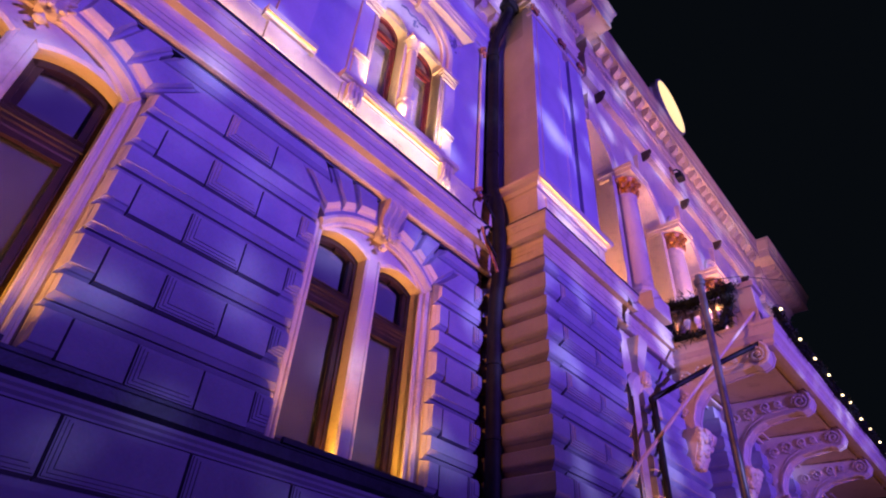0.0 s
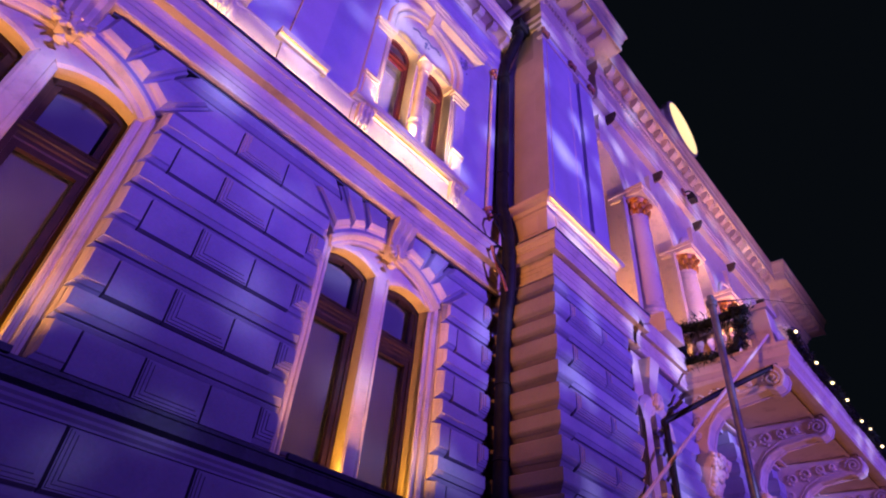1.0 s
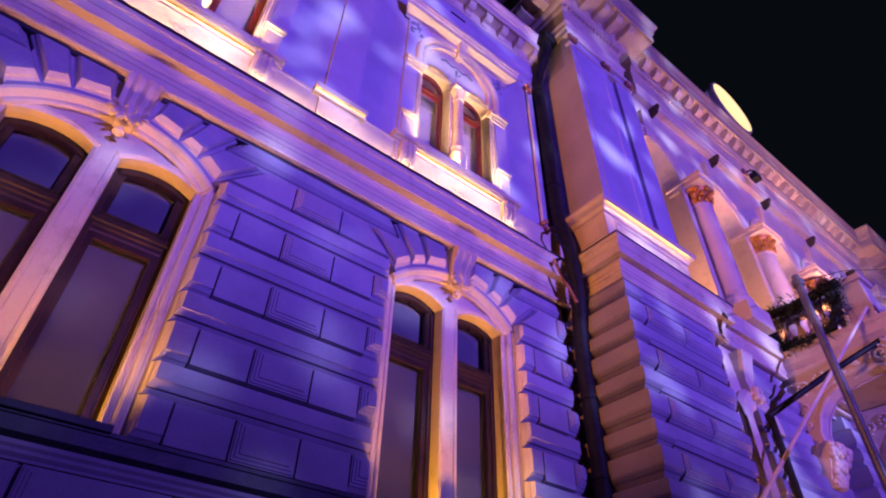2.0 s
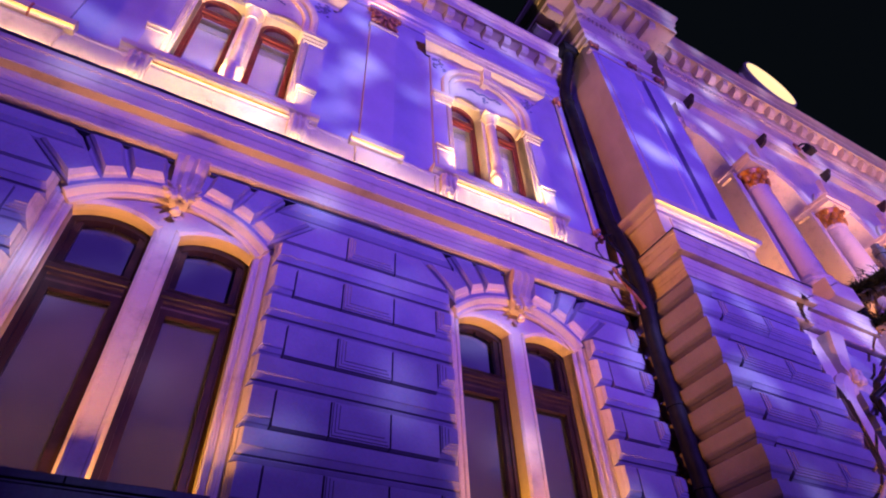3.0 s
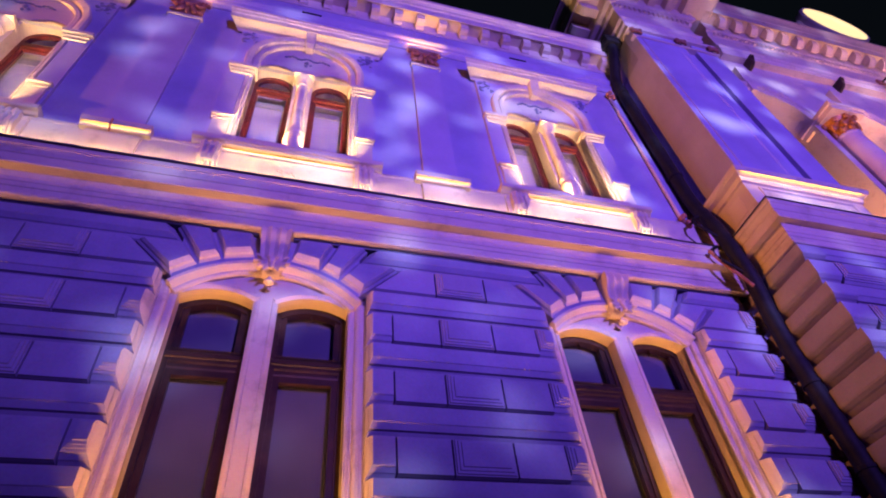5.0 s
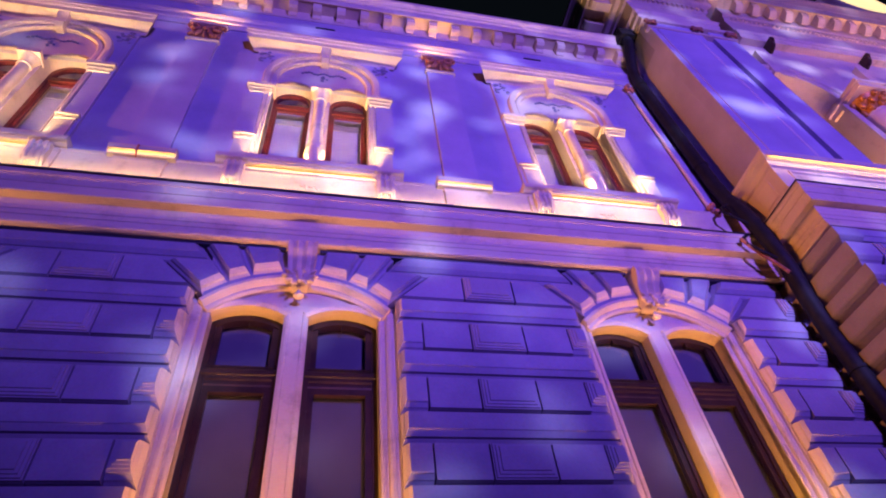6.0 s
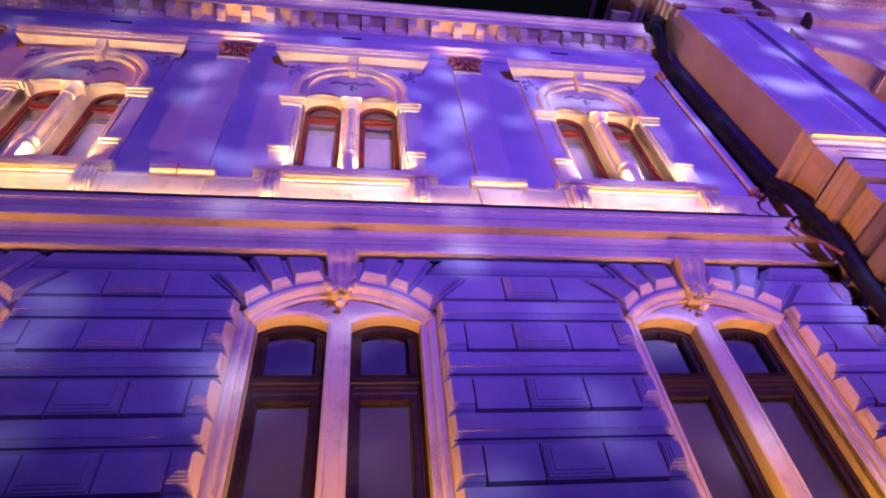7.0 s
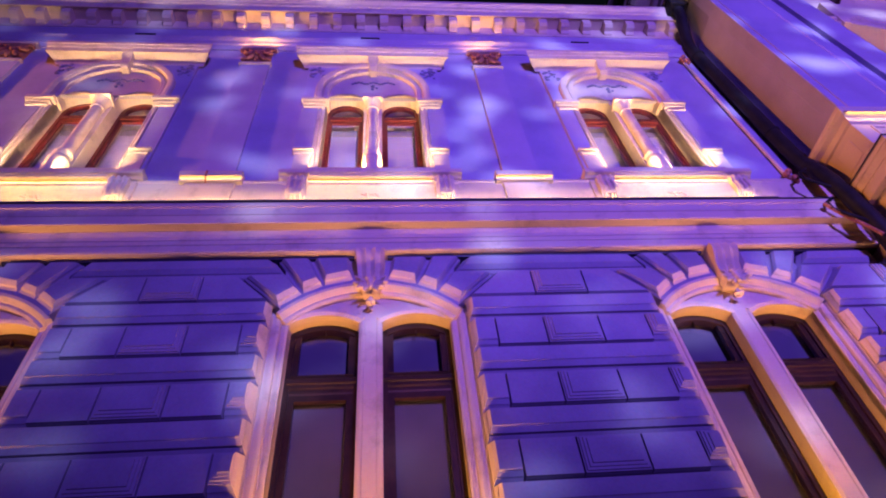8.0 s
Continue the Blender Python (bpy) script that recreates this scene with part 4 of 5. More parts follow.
for i in range(4):
    on(bal, "scroll_bracket", scroll_bracket(11.72 + 2.66 * i), TRIM, "pierced-looking carved scroll bracket")
for i in range(5):
    x = 11.98 + 2.66 * i
    p = on(bal, "rail_pedestal", soft_box(x - 0.22, x + 0.22, YF + 0.06, YF + 0.50, 7.50, 8.42, 0.02), TRIM)
    cap = on(bal, "pedestal_cap", soft_box(x - 0.28, x + 0.28, YF + 0.0, YF + 0.56, 8.42, 8.54, 0.02), TRIM)
    cap.parent = p
on(bal, "top_rail", mitred([(0.12, 8.30), (-0.10, 8.30), (-0.13, 8.34), (-0.13, 8.40), (-0.10, 8.44), (0.12, 8.44)], [(11.98, YR + 0.1, -1, 0), (11.98, YF + 0.28, -1, -1), (24.0, YF + 0.28, 0, -1)]), TRIM)
on(bal, "bottom_rail", mitred([(0.12, 7.50), (-0.13, 7.50), (-0.13, 7.60), (-0.10, 7.64), (0.12, 7.64)], [(11.98, YR + 0.1, -1, 0), (11.98, YF + 0.28, -1, -1), (24.0, YF + 0.28, 0, -1)]), TRIM)
bb = smooth(on(bal, "baluster", lathe([(0.06, 7.64), (0.06, 7.70), (0.04, 7.72), (0.045, 7.78), (0.085, 7.90), (0.08, 7.98), (0.04, 8.12), (0.035, 8.18), (0.05, 8.20), (0.05, 8.24), (0.06, 8.25), (0.06, 8.30)], 11.98, -1.30, 12), TRIM), 0.7)
spots = [(0, -0.24 * i) for i in range(1, 5)] + [(0.28 * i, -1.37) for i in range(2, 42) if (0.28 * i) % 2.66 > 0.30 and (0.28 * i) % 2.66 < 2.4]
for dx, dy in spots:
    o = bb.copy()
    scene.collection.objects.link(o)
    o.location = (dx, dy, 0)


def garland(name, points, thick, seed, label):
    """Pine garland: hundreds of short needles round a sagging line."""
    r = random.Random(seed)
    bm = bmesh.new()
    pts = [Vector(p) for p in points]
    tube(points, thick * 0.35, 6, bm)
    for a, b in zip(pts, pts[1:]):
        n = int((b - a).length * 620)
        for i in range(n):
            c = a.lerp(b, r.random()) + Vector((r.gauss(0, 1), r.gauss(0, 1), r.gauss(0, 1))) * thick * 0.28
            d = Vector((r.uniform(-1, 1), r.uniform(-1, 1), r.uniform(-1, 0.8))).normalized() * r.uniform(0.4, 0.85) * thick
            u = d.orthogonal().normalized() * 0.012
            vs = [bm.verts.new(q) for q in (c - u, c + u, c + d * 0.6 + u * 0.8, c + d, c + d * 0.6 - u * 0.8)]
            bm.faces.new(vs)
    ob = part(name, bm, PINE)
    return tagged(ob, label, "garland")


garland("garland", [(11.60, -1.12, 8.42), (11.60, -1.6, 8.36), (11.60, -2.1, 8.40), (11.60, -2.6, 8.46)], 0.27, 1, "dark pine garland along the side rail of the balcony")
garland("garland", [(11.58, -1.12, 8.3), (11.56, -1.15, 7.9), (11.56, -1.25, 7.6), (11.56, -1.7, 7.54), (11.56, -2.2, 7.62), (11.57, -2.42, 8.0), (11.58, -2.38, 8.35)], 0.25, 2, "dark pine garland hung round the side balusters")
front = [(11.75, YB - 0.03, 7.80)]
for i in range(1, 25):
    front.append((11.75 + 0.5 * i, YB - 0.05, 7.62 - 0.10 * abs(math.sin(i * 0.6))))
garland("garland", front, 0.15, 3, "dark pine garland along the front edge of the balcony")
lights = empty("fairy_lights", 12.1, YB - 0.1, 7.6)
tagged(lights, "string of small warm bulbs on the balcony garland", "string lights")
on(lights, "cable", tube([(p[0], p[1] - 0.10, p[2]) for p in front], 0.008, 5), PIPE)
for i, p in enumerate(front[::2]):
    bm = bmesh.new()
    bmesh.ops.create_icosphere(bm, subdivisions=2, radius=0.03, matrix=Matrix.Translation((p[0] + 0.1 * math.sin(i * 5), p[1] - 0.10, p[2] - 0.06 + 0.05 * math.sin(i * 3))))
    on(lights, "bulb", bm, BULB)

# rusticated piers under the balcony with carved heads
for i in range(4):
    x = 11.72 + 2.66 * i
    pr = empty("pier", x, YR)
    tagged(pr, "rusticated pier with a carved leaf corbel below the balcony", "pier", "piers below the balcony")
    xa = 9.86 if i == 0 else x - 0.62
    on(pr, "pier_core", boxes((xa, x + 0.62, YR + 0.02, YR + 0.5, 0.0, 6.95)), WALL)
    for (za, zb) in TALL[:5] + BANDS[:4] + [(2.0, 2.5), (2.5, 2.95), (2.95, 3.33)]:
        bm = stone_mesh([(xa - 0.06, YR - 0.08), (x + 0.68, YR - 0.08), (x + 0.68, YR + 0.4), (xa - 0.06, YR + 0.4)], [(0.075, za), (0.0, za + 0.09), (0.0, zb - 0.05), (0.06, zb)])
        for v in bm.verts:
            v.co = (v.co.x, v.co.z, v.co.y)
        on(pr, "stone_block", bm, WALL)
    bm = bmesh.new()
    rr = random.Random(40 + i)
    loft(bm, [[(x - h, YR, z), (x - h, y, z), (x + h, y, z), (x + h, YR, z)] for z, y, h in ((5.0, YR - 0.10, 0.18), (5.3, YR - 0.24, 0.28), (5.66, YR - 0.36, 0.34))])
    for k in range(52):
        a, b = rr.uniform(-1, 1), rr.random()
        blob(bm, x + a * (0.20 + 0.16 * b), YR - 0.13 - 0.25 * b - 0.05 * (1 - a * a), 5.04 + 0.58 * b, 0.06, 0.065, 0.09, 40 * a + rr.uniform(-30, 30), 6)
    smooth(on(pr, "leaf_corbel", bm, TRIM, "carved pale leaf corbel"), 0.8)

# ---- pipes and poles ----
dp = empty("downpipe", 6.2, -0.3)
tagged(dp, "black steel downpipe in the corner of the building", "downpipe")
smooth(on(dp, "pipe", tube([(6.62, -0.27, 0.0), (6.62, -0.27, 5.9), (6.60, -0.31, 6.4), (6.52, -0.44, 6.98), (6.46, -0.48, 7.3), (6.45, -0.48, 7.65), (6.47, -0.42, 8.1), (6.52, -0.28, 8.7), (6.53, -0.245, 9.1), (6.53, -0.24, 13.0), (6.53, -0.30, 13.25), (6.53, -0.48, 13.6), (6.55, -0.62, 13.95), (6.55, -0.64, 14.3)], 0.115, 16), PIPE), 0.8)
on(dp, "hopper", soft_box(6.36, 6.76, -0.80, -0.50, 14.1, 14.42, 0.03), PIPE)
for z, x, y in ((4.2, 6.62, -0.27), (5.3, 6.62, -0.27), (9.6, 6.53, -0.243), (12.6, 6.53, -0.24)):
    on(dp, "clamp", lathe([(0.117, z), (0.13, z + 0.006), (0.13, z + 0.05), (0.117, z + 0.056)], x, y, 16), PIPE)
for z in (7.25, 7.95):
    on(dp, "heating_cable", tube([(6.30, -0.40, z + 0.40), (6.16, -0.40, z + 0.30), (6.13, -0.42, z + 0.14), (6.24, -0.45, z - 0.02), (6.42, -0.47, z - 0.2)], 0.024, 6), PIPE)
on(dp, "cable_loop", tube([(6.10, -0.40, 7.52), (6.14, -0.42, 7.36), (6.26, -0.40, 7.22), (6.38, -0.42, 7.02), (6.44, -0.46, 6.8)], 0.026, 6), TERRA, "copper-brown cable loop")
cd = tagged(empty("conduit", 6.22, YU - 0.04, 8.46), "thin pale conduit with rusty end clamps", "conduit")
on(cd, "tube", tube([(6.22, YU - 0.04, 8.46), (6.22, YU - 0.04, 12.5)], 0.030, 8), TRIM)
for z in (8.40, 12.5):
    bm = bmesh.new()
    for k in range(6):
        blob(bm, 6.22 + 0.05 * math.cos(k), YU - 0.07 - 0.03 * (k % 2), z + 0.04 * k - 0.05, 0.05, 0.05, 0.05)
    on(cd, "end_clamp", bm, TERRA)

pole = tagged(empty("pole", 8.84, -2.62, 0), "slender grey steel pole standing before the building", "pole")
smooth(on(pole, "shaft", tube([(8.84, -2.62, 0.0), (9.24, -2.62, 7.40)], 0.058, 14), STEEL), 0.7)
on(pole, "cap", lathe([(0.085, 7.20), (0.09, 7.24), (0.09, 7.30), (0.05, 7.33)], 9.235, -2.62, 14), STEEL)
on(pole, "stay_wire", tube([(9.235, -2.62, 7.28), (13.2, -2.46, 9.62), (18.0, -2.27, 12.2), (25.6, -1.97, 16.30)], 0.009, 5), PIPE)
arm = tagged(empty("flag_bracket", 10.05, YR - 0.1, 6.1), "black bent pipe arm fixed to the wall", "pipe arm")
on(arm, "arm_pipe", tube([(10.0, YR + 0.1, 5.70), (10.0, YR - 0.14, 5.78), (10.85, -1.95, 6.48), (11.62, -2.78, 7.10), (11.74, -2.88, 7.20), (11.80, -2.90, 7.36)], 0.05, 10), PIPE)
on(arm, "wall_pipe", tube([(10.0, YR - 0.15, 0.0), (10.0, YR - 0.15, 5.75)], 0.055, 10), PIPE)
fp = tagged(empty("flagpole", 8.1, -1.2, 3.8), "thin pale flagpole leaning out from the wall", "flagpole")
on(fp, "staff", tube([(8.15, -1.03, 3.58), (11.70, -2.80, 7.80)], 0.03, 10), TRIM)
on(fp, "socket", tube([(8.06, -1.0, 3.48), (8.42, -1.16, 3.90)], 0.05, 10), STEEL)

# ---- light fittings ----
for k, c in enumerate(UP):
    f = tagged(empty("led_bar", c, -0.29, 8.33), "thin amber light bar under the window sill", "light bar", "light bars under the sills")
    on(f, "housing", soft_box(c - 0.84, c + 0.84, -0.300, -0.288, 8.36, 8.402, 0.003), TRIM)
    strip_lamp("sill_light", (c, -0.284, 8.388), (c, -0.22, 8.0), 1.66, 0.012, 9.0, GOLD)
    f = tagged(empty("sill_uplight", c, -0.27, 8.50), "thin amber uplight on the window sill", "light bar", "uplights on the sills")
    for s in (-1, 1):
        x = c + s * 0.46
        on(f, "housing", soft_box(x - 0.44, x + 0.44, -0.306, -0.282, 8.525, 8.552, 0.003), TRIM)
        strip_lamp("sill_uplight_beam", (x, -0.296, 8.558), (x, -0.285, 11.0), 0.88, 0.016, 24, (1.0, 0.63, 0.29), 72)
for x in (2.15 - BAY, 2.15):
    f = tagged(empty("led_bar", x, -0.28, 8.3), "short amber light bar under a pedestal cap", "light bar", "light bars under the pedestal caps")
    on(f, "housing", soft_box(x - 0.40, x + 0.40, -0.296, -0.286, 8.38, 8.42, 0.003), TRIM)
    strip_lamp("pedestal_light", (x, -0.283, 8.402), (x, -0.235, 8.1), 0.78, 0.01, 1.5, GOLD)
    f = tagged(empty("cornice_light", x, -0.26, 12.8), "small amber uplight on a pilaster capital", "light bar", "uplights below the cornice")
    on(f, "housing", soft_box(x - 0.25, x + 0.25, -0.24, -0.20, 12.80, 12.83, 0.005), TRIM)
    strip_lamp("cornice_beam", (x, -0.215, 12.84), (x, -0.33, 13.8), 0.5, 0.03, 12, AMBER)
for c in LOW:
    for s in (-1, 1):
        x = c + s * 0.49
        f = tagged(empty("window_uplight", x, -0.1, 3.32), "low amber uplight fixed to the ledge before a window", "light bar", "uplights on the ledge")
        on(f, "housing", soft_box(x - 0.50, x + 0.50, -0.20, -0.156, 3.29, 3.346, 0.004), LEDGE)
        strip_lamp("window_beam", (x, 0.13, 3.375), (x, -0.25, 6.0), 0.66, 0.05, 9, (1.0, 0.45, 0.05), 140)
    strip_lamp("ledge_beam", (c, -0.18, 3.352), (c, -0.18, 6.0), 2.08, 0.016, 20, (1.0, 0.41, 0.13), 76)
strip_lamp("string_light", (-1.2, -0.33, 7.775), (-1.2, 0.10, 8.10), 13.6, 0.02, 54, (1.0, 0.68, 0.25), 120)
f = tagged(empty("string_light_bar", -1.2, -0.33, 7.72), "long thin amber light bar on the string course", "light bar")
on(f, "housing", soft_box(-8.0, 5.6, -0.345, -0.315, 7.715, 7.765, 0.004), LEDGE)
for c in UP:
    f = tagged(empty("junction_box", c - 0.1, YU - 0.11, 13.2), "flat dark box fixed under the cornice", "box", "boxes under the cornice")
    on(f, "box_body", soft_box(c - 0.26, c + 0.12, YU - 0.13, YU - 0.06, 13.235, 13.262, 0.006), LEDGE)
f = tagged(empty("cable_strap", 2.15 - BAY, -0.3, 8.3), "thin rusty cable over a pedestal", "cable")
on(f, "cable", tube([(2.10 - BAY, -0.245, 8.28), (2.10 - BAY, -0.31, 8.35), (2.10 - BAY, -0.312, 8.46), (2.10 - BAY, -0.2, 8.49)], 0.014, 6), TERRA)
f = tagged(empty("led_bar", 7.75, YR - 0.19, 8.44), "amber light bar under the corner pedestal cap", "light bar", "light bars under the pedestal caps")
on(f, "housing", soft_box(6.6, 9.05, YR - 0.192, YR - 0.182, 8.54, 8.57, 0.003), TRIM)
strip_lamp("corner_light", (7.82, YR - 0.178, 8.552), (7.82, YR - 0.05, 8.42), 2.35, 0.01, 4.2, GOLD)
f = tagged(empty("arcade_uplight", 16.8, -2.05, 7.74), "long amber uplight on the balcony floor", "light bar")
on(f, "housing", soft_box(12.0, 21.6, -2.09, -2.01, 7.745, 7.80, 0.005), LEDGE)
strip_lamp("arcade_beam", (16.8, -2.05, 7.82), (16.8, -1.45, 14.0), 9.6, 0.05, 230, (1.0, 0.43, 0.25), 80)
strip_lamp("reveal_beam", (14.9, -0.66, 7.80), (14.9, -0.78, 11.0), 12.2, 0.06, 320, (1.0, 0.45, 0.22), 90)
f = tagged(empty("window_uplight", 9.75, YR - 0.17, 3.32), "low amber uplight fixed to the ledge before a window", "light bar", "uplights on the ledge")
on(f, "housing", soft_box(9.15, 10.35, YR - 0.20, YR - 0.05, 3.24, 3.30, 0.004), LEDGE)
strip_lamp("side_window_beam", (9.75, YR - 0.17, 3.312), (9.75, YR - 0.17, 6.0), 1.2, 0.02, 15, (1.0, 0.42, 0.11), 100)
f = tagged(empty("entrance_uplight", 16, -1.7, 0), "low amber uplight on the ground under the balcony", "light bar")
on(f, "housing", soft_box(9.0, 20.0, -1.75, -1.65, 0.0, 0.08, 0.01), LEDGE)
strip_lamp("entrance_beam", (14.5, -1.7, 0.1), (14.5, -1.5, 6.0), 11.0, 0.08, 115, (1.0, 0.36, 0.08))

# ---- the cloud projector on its stand, behind the camera ----
pj = tagged(empty("projector", *PROJECTOR), "large outdoor projector with a painted cloud slide", "projector")
aim = look(PROJECTOR, (8.0, 0.0, 11.0))
sl = part("slide", boxes((-0.75, 0.75, -0.60, 0.60, -1.002, -1.0)), SLIDE, pj)
sl.matrix_basis = Matrix.Translation(-Vector(PROJECTOR)) @ aim
hs = part("housing", boxes((-0.8, 0.8, 0.65, 0.70, -1.1, 0.4), (-0.8, 0.8, -0.70, -0.65, -1.1, 0.4), (-0.85, -0.8, -0.7, 0.7, -1.1, 0.4), (0.8, 0.85, -0.7, 0.7, -1.1, 0.4), (-0.85, 0.85, -0.7, 0.7, 0.4, 0.45)), PIPE, pj)
hs.matrix_basis = Matrix.Translation(-Vector(PROJECTOR)) @ aim
part("stand", boxes((-0.06, 0.06, -0.06, 0.06, -6.0, -0.85), (-0.5, 0.5, -0.5, 0.5, -6.0, -5.95)), STEEL, pj)

# ---- dressed stones of the walls ----
pool = {}


def stone(key, poly, rings, x, z, parent, name, mat=WALL, y=0.0, pale=(False, False)):
    if key not in pool:
        o = part(name, stone_mesh(poly, rings), mat, parent)
        # ends towards a window carry its warm light as a pale colour
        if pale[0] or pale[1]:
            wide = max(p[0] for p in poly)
            lit_ends(o, lambda n, c: (pale[0] and n.x < -0.3 and c.x < 0.21) or (pale[1] and n.x > 0.3 and c.x > wide - 0.21))
        pool[key] = o.data
    else:
        o = new(name, pool[key])
        o.parent = parent
    o.location = (x, y, z)
    return o


def course_block(x0, x1, z0, z1, parent, y=0.0, end0=False, end1=False, framed=False, front=-0.045, lit_sides=(True, True), low=0.034):
    w, h = round(x1 - x0, 3), round(z1 - z0, 3)
    l, r = (0.062 if end0 else 0.010), (0.062 if end1 else 0.010)
    low = 0.115 if end0 or end1 else low
    face = [low, r, 0.020, l]
    rings = [([0.012, 0.005, 0.005, 0.005], 0.085), ([0.012, 0.005, 0.005, 0.005], 0.06), ([low * 0.10 + 0.013, r * 0.12 + 0.005, 0.006, l * 0.12 + 0.005], front + 0.088)]
    for u, o in ((0.42, 0.062), (0.48, 0.046), (0.82, 0.018), (0.88, 0.004)):
        rings.append(([max(low * u, 0.014 + 0.02 * u), r * u, 0.006 + 0.014 * u, l * u], front + o))
    rings.append((face, front))
    if framed:
        # a panel that stands out in steps; an end keeps its own slope
        grow = [1.0, 0.12 if end1 else 1.0, 0.7, 0.12 if end0 else 1.0]
        rings += [([v + d * g for v, g in zip(face, grow)], front + o) for d, o in ((0.010, 0.0), (0.013, -0.016), (0.036, -0.018), (0.040, -0.030), (0.066, -0.032), (0.070, -0.046))]
    pale = (end0 and lit_sides[0] and z0 > 3.3, end1 and lit_sides[1] and z0 > 3.3)
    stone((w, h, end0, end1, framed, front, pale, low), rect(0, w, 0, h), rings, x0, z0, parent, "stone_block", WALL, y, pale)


def course_band(x0, x1, z0, z1, parent, y=0.0, end0=True, end1=True, front=-0.05, lit_sides=(True, True)):
    w, h = round(x1 - x0, 3), round(z1 - z0, 3)
    l, r = (0.055 if end0 else 0.0), (0.055 if end1 else 0.0)
    rings = [([0.012, 0.005, 0.005, 0.005], 0.085), ([0.012, 0.005, 0.005, 0.005], 0.06), ([0.020, r * 0.12 + 0.006, 0.007, l * 0.12 + 0.006], front + 0.09), ([0.050, r * 0.40 + 0.004, 0.009, l * 0.40 + 0.004], front + 0.062),
             ([0.054, r * 0.42 + 0.004, 0.009, l * 0.42 + 0.004], front + 0.085), ([0.066, r * 0.48 + 0.004, 0.010, l * 0.48 + 0.004], front + 0.085), ([0.070, r * 0.5 + 0.004, 0.012, l * 0.5 + 0.004], front + 0.046),
             ([0.125, r * 0.88 + 0.006, 0.016, l * 0.88 + 0.006], front + 0.012), ([0.132, r + 0.006, 0.020, l + 0.006], front)]
    pale = (end0 and lit_sides[0], end1 and lit_sides[1])
    stone(("band", w, h, end0, end1, front, pale), rect(0, w, 0, h), rings, x0, z0, parent, "stone_band", WALL, y, pale)


TIP = 1.09                                           # from a window's middle to the points of the stones beside it


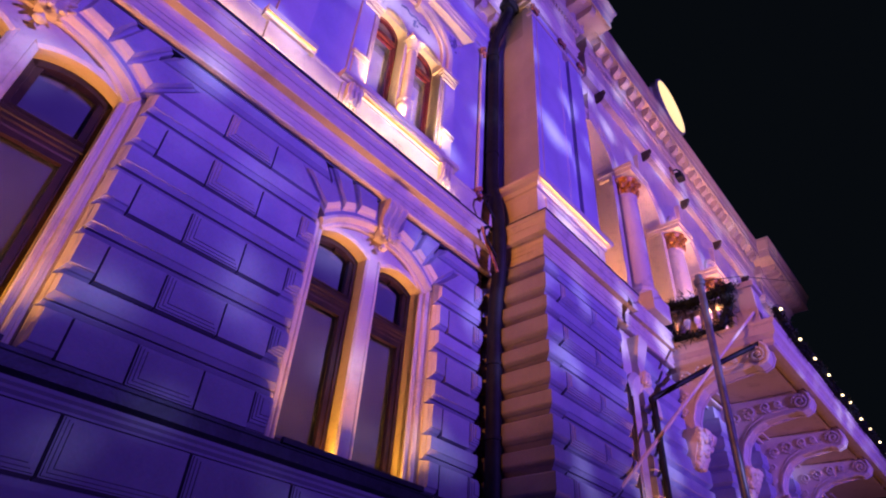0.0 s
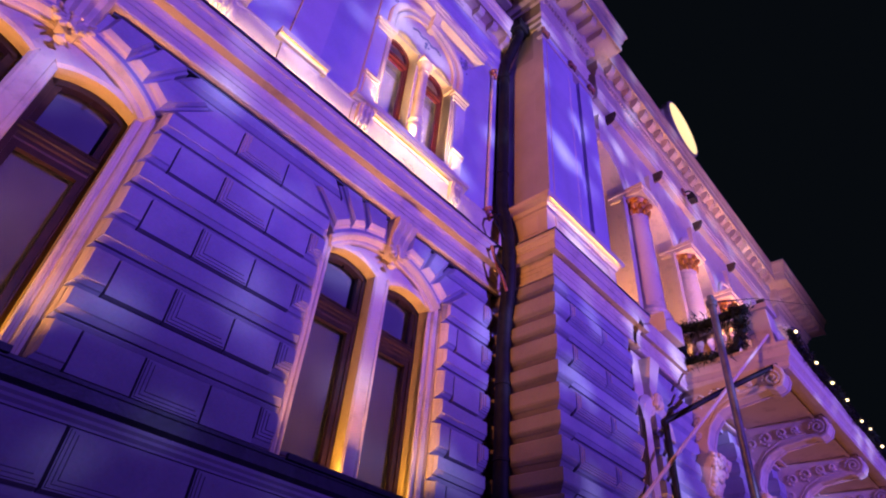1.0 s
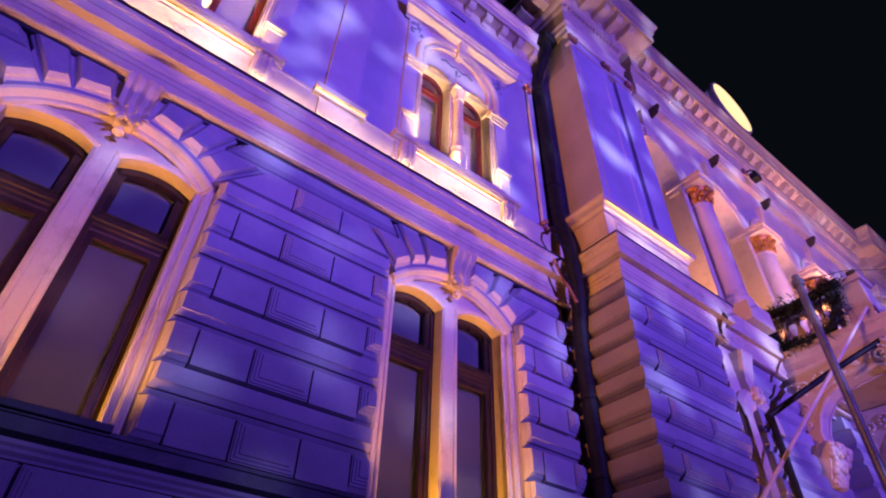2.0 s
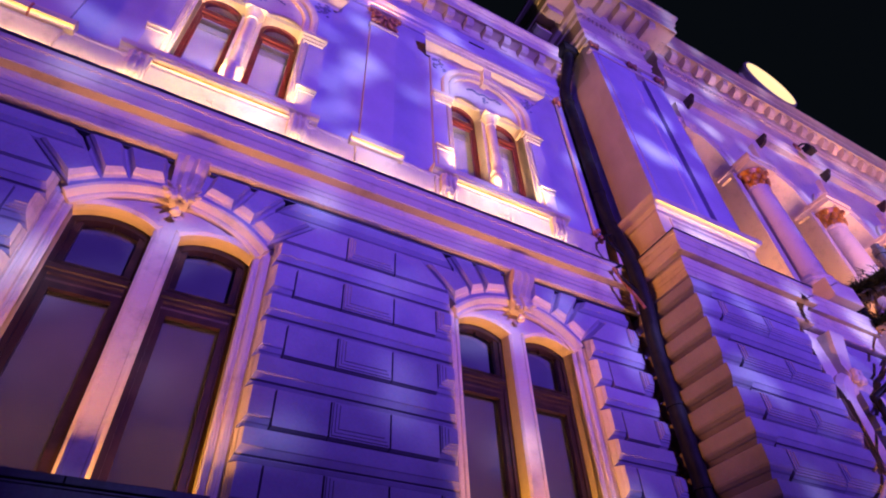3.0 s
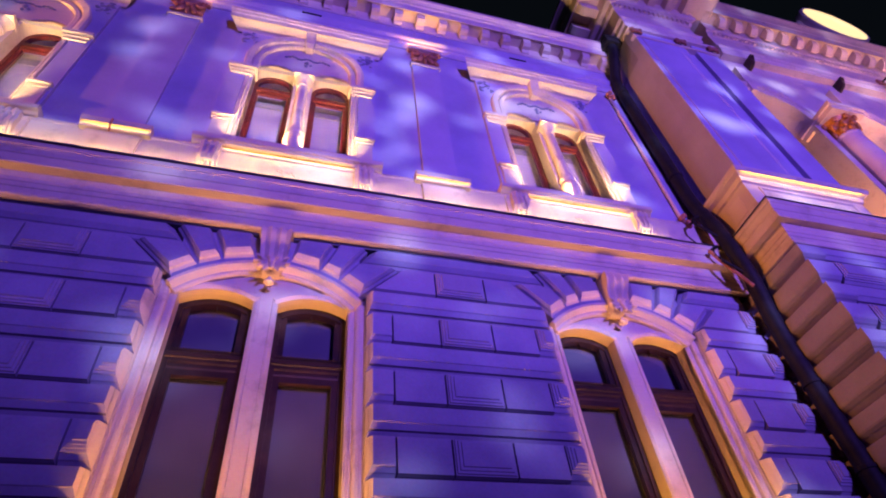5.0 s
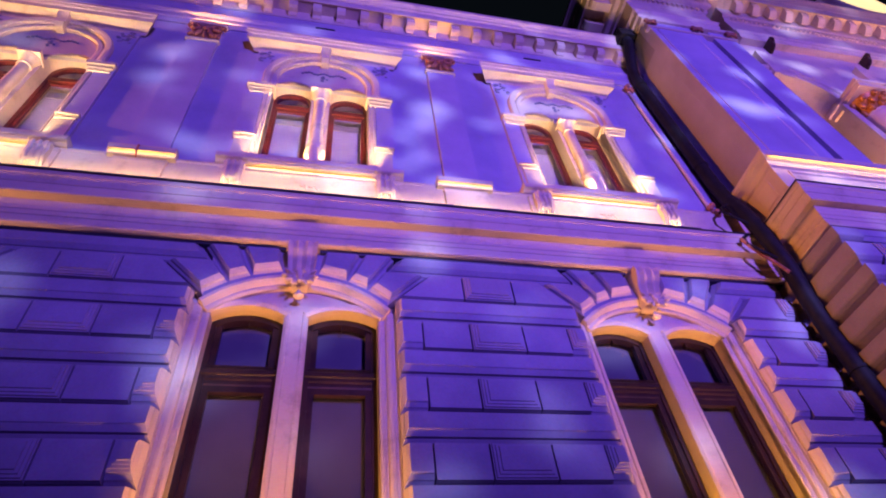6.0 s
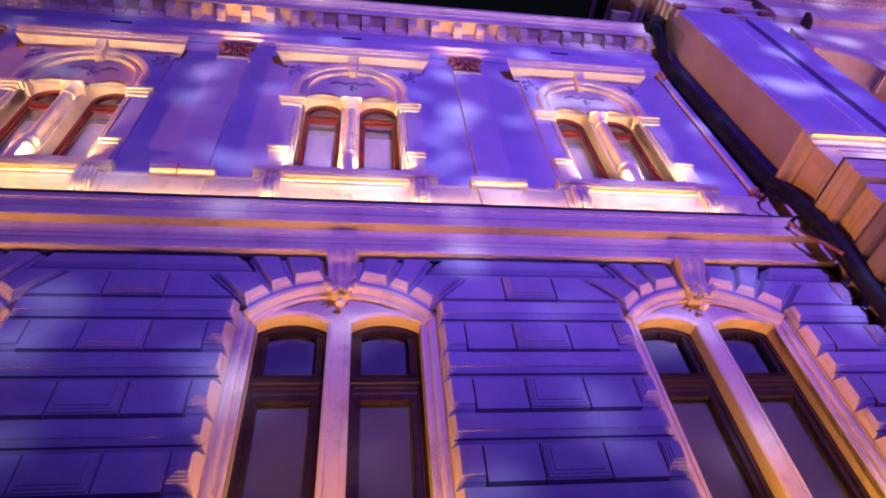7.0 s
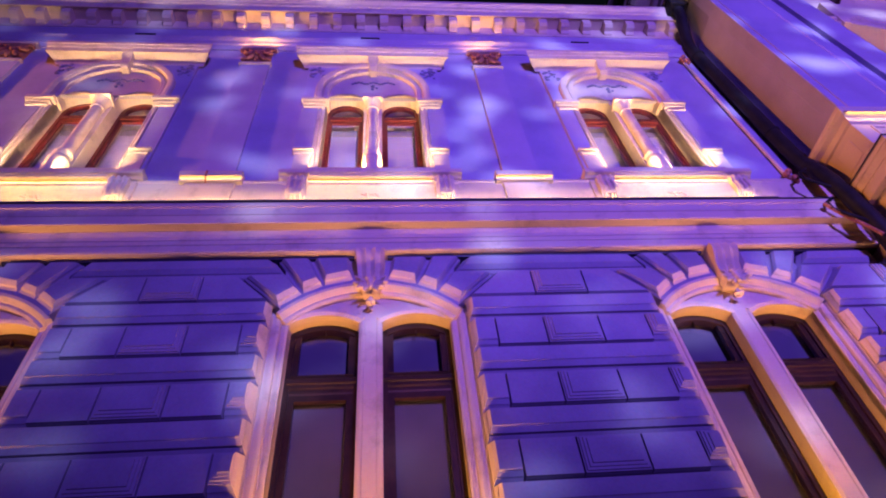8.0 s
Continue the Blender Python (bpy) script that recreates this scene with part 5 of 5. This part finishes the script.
def pier_courses(x0, x1, joints, parent, end0=True, end1=True, lit_sides=(True, True)):
    def lean(z, deg):
        return (z - 5.18) * math.tan(radians(deg)) + 0.012
    arch0, arch1 = end0 and lit_sides[0], end1 and lit_sides[1]
    for i, (z0, z1) in enumerate((a - 0.025, b - 0.025) for a, b in TALL):
        row = [x0] + joints + [x1]
        if i == 4:
            row = [x0] + joints[1 if arch0 else 0:len(joints) - (1 if arch1 and len(joints) > 3 else 0)] + [x1]
        for k in range(len(row) - 1):
            first, last = end0 and k == 0, end1 and k == len(row) - 2
            a, b = row[k], row[k + 1]
            if i == 4 and ((first and arch0) or (last and arch1)):
                # the end stones of the top course lean against the arch
                a0, a1, b0, b1 = a, a, b, b
                if first:
                    a0, a1 = x0 - TIP + lean(z0, 45), x0 - TIP + lean(z1, 45)
                if last:
                    b0, b1 = x1 + TIP - lean(z0, 45), x1 + TIP - lean(z1, 45)
                d = [0.034, 0.05 if last else 0.010, 0.020, 0.05 if first else 0.010]
                o = part("stone_block", stone_mesh([(a0, z0), (b0, z0), (b1, z1), (a1, z1)], [(0.0, 0.08), (0.003, 0.06), ([v * 0.12 for v in d], 0.043), ([v * 0.45 for v in d], 0.017), ([v * 0.5 for v in d], 0.001), ([v * 0.9 for v in d], -0.035), (d, -0.045)]), WALL, parent)
                o.location.y = YS
                lit_ends(o, lambda n, c: (first and n.x < -0.25 and n.z < 0.5) or (last and n.x > 0.25 and n.z < 0.5))
                continue
            panel = a == joints[-1] or (len(joints) > 3 and a == joints[1])
            course_block(a, b, z0, z1, parent, YS, first, last, panel, lit_sides=lit_sides)
    for i, (z0, z1) in enumerate((a - 0.025, b - 0.025) for a, b in BANDS):
        if i < 4:
            course_band(x0, x1, z0, z1, parent, YS, end0, end1, lit_sides=lit_sides)
            continue
        a0, a1 = (x0 - TIP + lean(z0, 32.5), x0 - TIP + lean(z1, 32.5)) if arch0 else (x0, x0)
        b0, b1 = (x1 + TIP - lean(z0, 32.5), x1 + TIP - lean(z1, 32.5)) if arch1 else (x1, x1)
        o = part("stone_band", stone_mesh([(a0, z0), (b0, z0), (b1, z1), (a1, z1)], [(0.0, 0.08), (0.003, 0.06), ([0.02, 0.03, 0.01, 0.03], 0.03), ([0.06, 0.05, 0.012, 0.05], 0.012), ([0.065, 0.055, 0.012, 0.055], -0.004), ([0.12, 0.09, 0.03, 0.09], -0.045)]), WALL, parent)
        o.location.y = YS


for k in (0, 1):
    base = LOW[k]
    pier_courses(base + TIP, LOW[k + 1] - TIP, [base + 1.37, base + 1.91, base + 2.535, base + 3.085], wall_1)
pier_courses(LOW[2] + TIP, XS, [LOW[2] + 1.34, LOW[2] + 1.90], wall_1, True, True, (True, False))
pier_courses(XW, LOW[0] - TIP, [LOW[0] - 2.99, LOW[0] - 2.43, LOW[0] - 1.80, LOW[0] - 1.34], wall_1, False, True)
# large stones of the plinth
for row, (z0, z1) in enumerate(((2.50, 3.0), (1.95, 2.46), (1.40, 1.91))):
    x = XW + (0.5 if row % 2 else 0.0)
    while x < XR - 0.1:
        b = min(x + 1.05, XR)
        course_block(x, b, z0, z1, wall_1, YS, False, False, True, -0.03)
        x = b + 0.01


# corner stones of the middle part: cushions that turn the corner
def corner_course(z0, z1, joints, banded):
    h = z1 - z0
    bm = bmesh.new()
    pr = [(0.06, z0), (0.02, z0 + 0.002)]
    for u, o in ((0.02, 0.0), (0.20, -0.075), (0.23, -0.10), (0.32, -0.14), (0.38, -0.15), (0.88, -0.15), (0.93, -0.13), (0.98, 0.0)):
        pr.append((o, z0 + h * u))
    pr += [(0.02, z1 - 0.002), (0.06, z1)]
    mitred(pr, [(XR, 0.02, -1, 0), (XR, YR, -1, -1), (7.05, YR, 0, -1)], bm)
    part("corner_stone", bm, WALL, wall_3)
    xs = [7.06] + joints + [9.05]
    for k in range(len(xs) - 1):
        if banded:
            break
        course_block(xs[k] + 0.004, xs[k + 1] - 0.004, z0 + 0.004, z1 - 0.004, wall_3, YR, False, k == len(xs) - 2, True, -0.135, (False, False), 0.095)
    if banded:
        course_band(7.06, 9.05, z0 + 0.004, z1 - 0.004, wall_3, YR, False, True, -0.135, (False, False))


for z0, z1 in TALL:
    corner_course(z0, z1, [8.02], False)
for z0, z1 in BANDS:
    corner_course(z0, z1, [], True)
for z0, z1 in ((2.9, 3.16), (2.45, 2.9), (1.9, 2.45)):
    corner_course(z0, z1, [8.02], False)
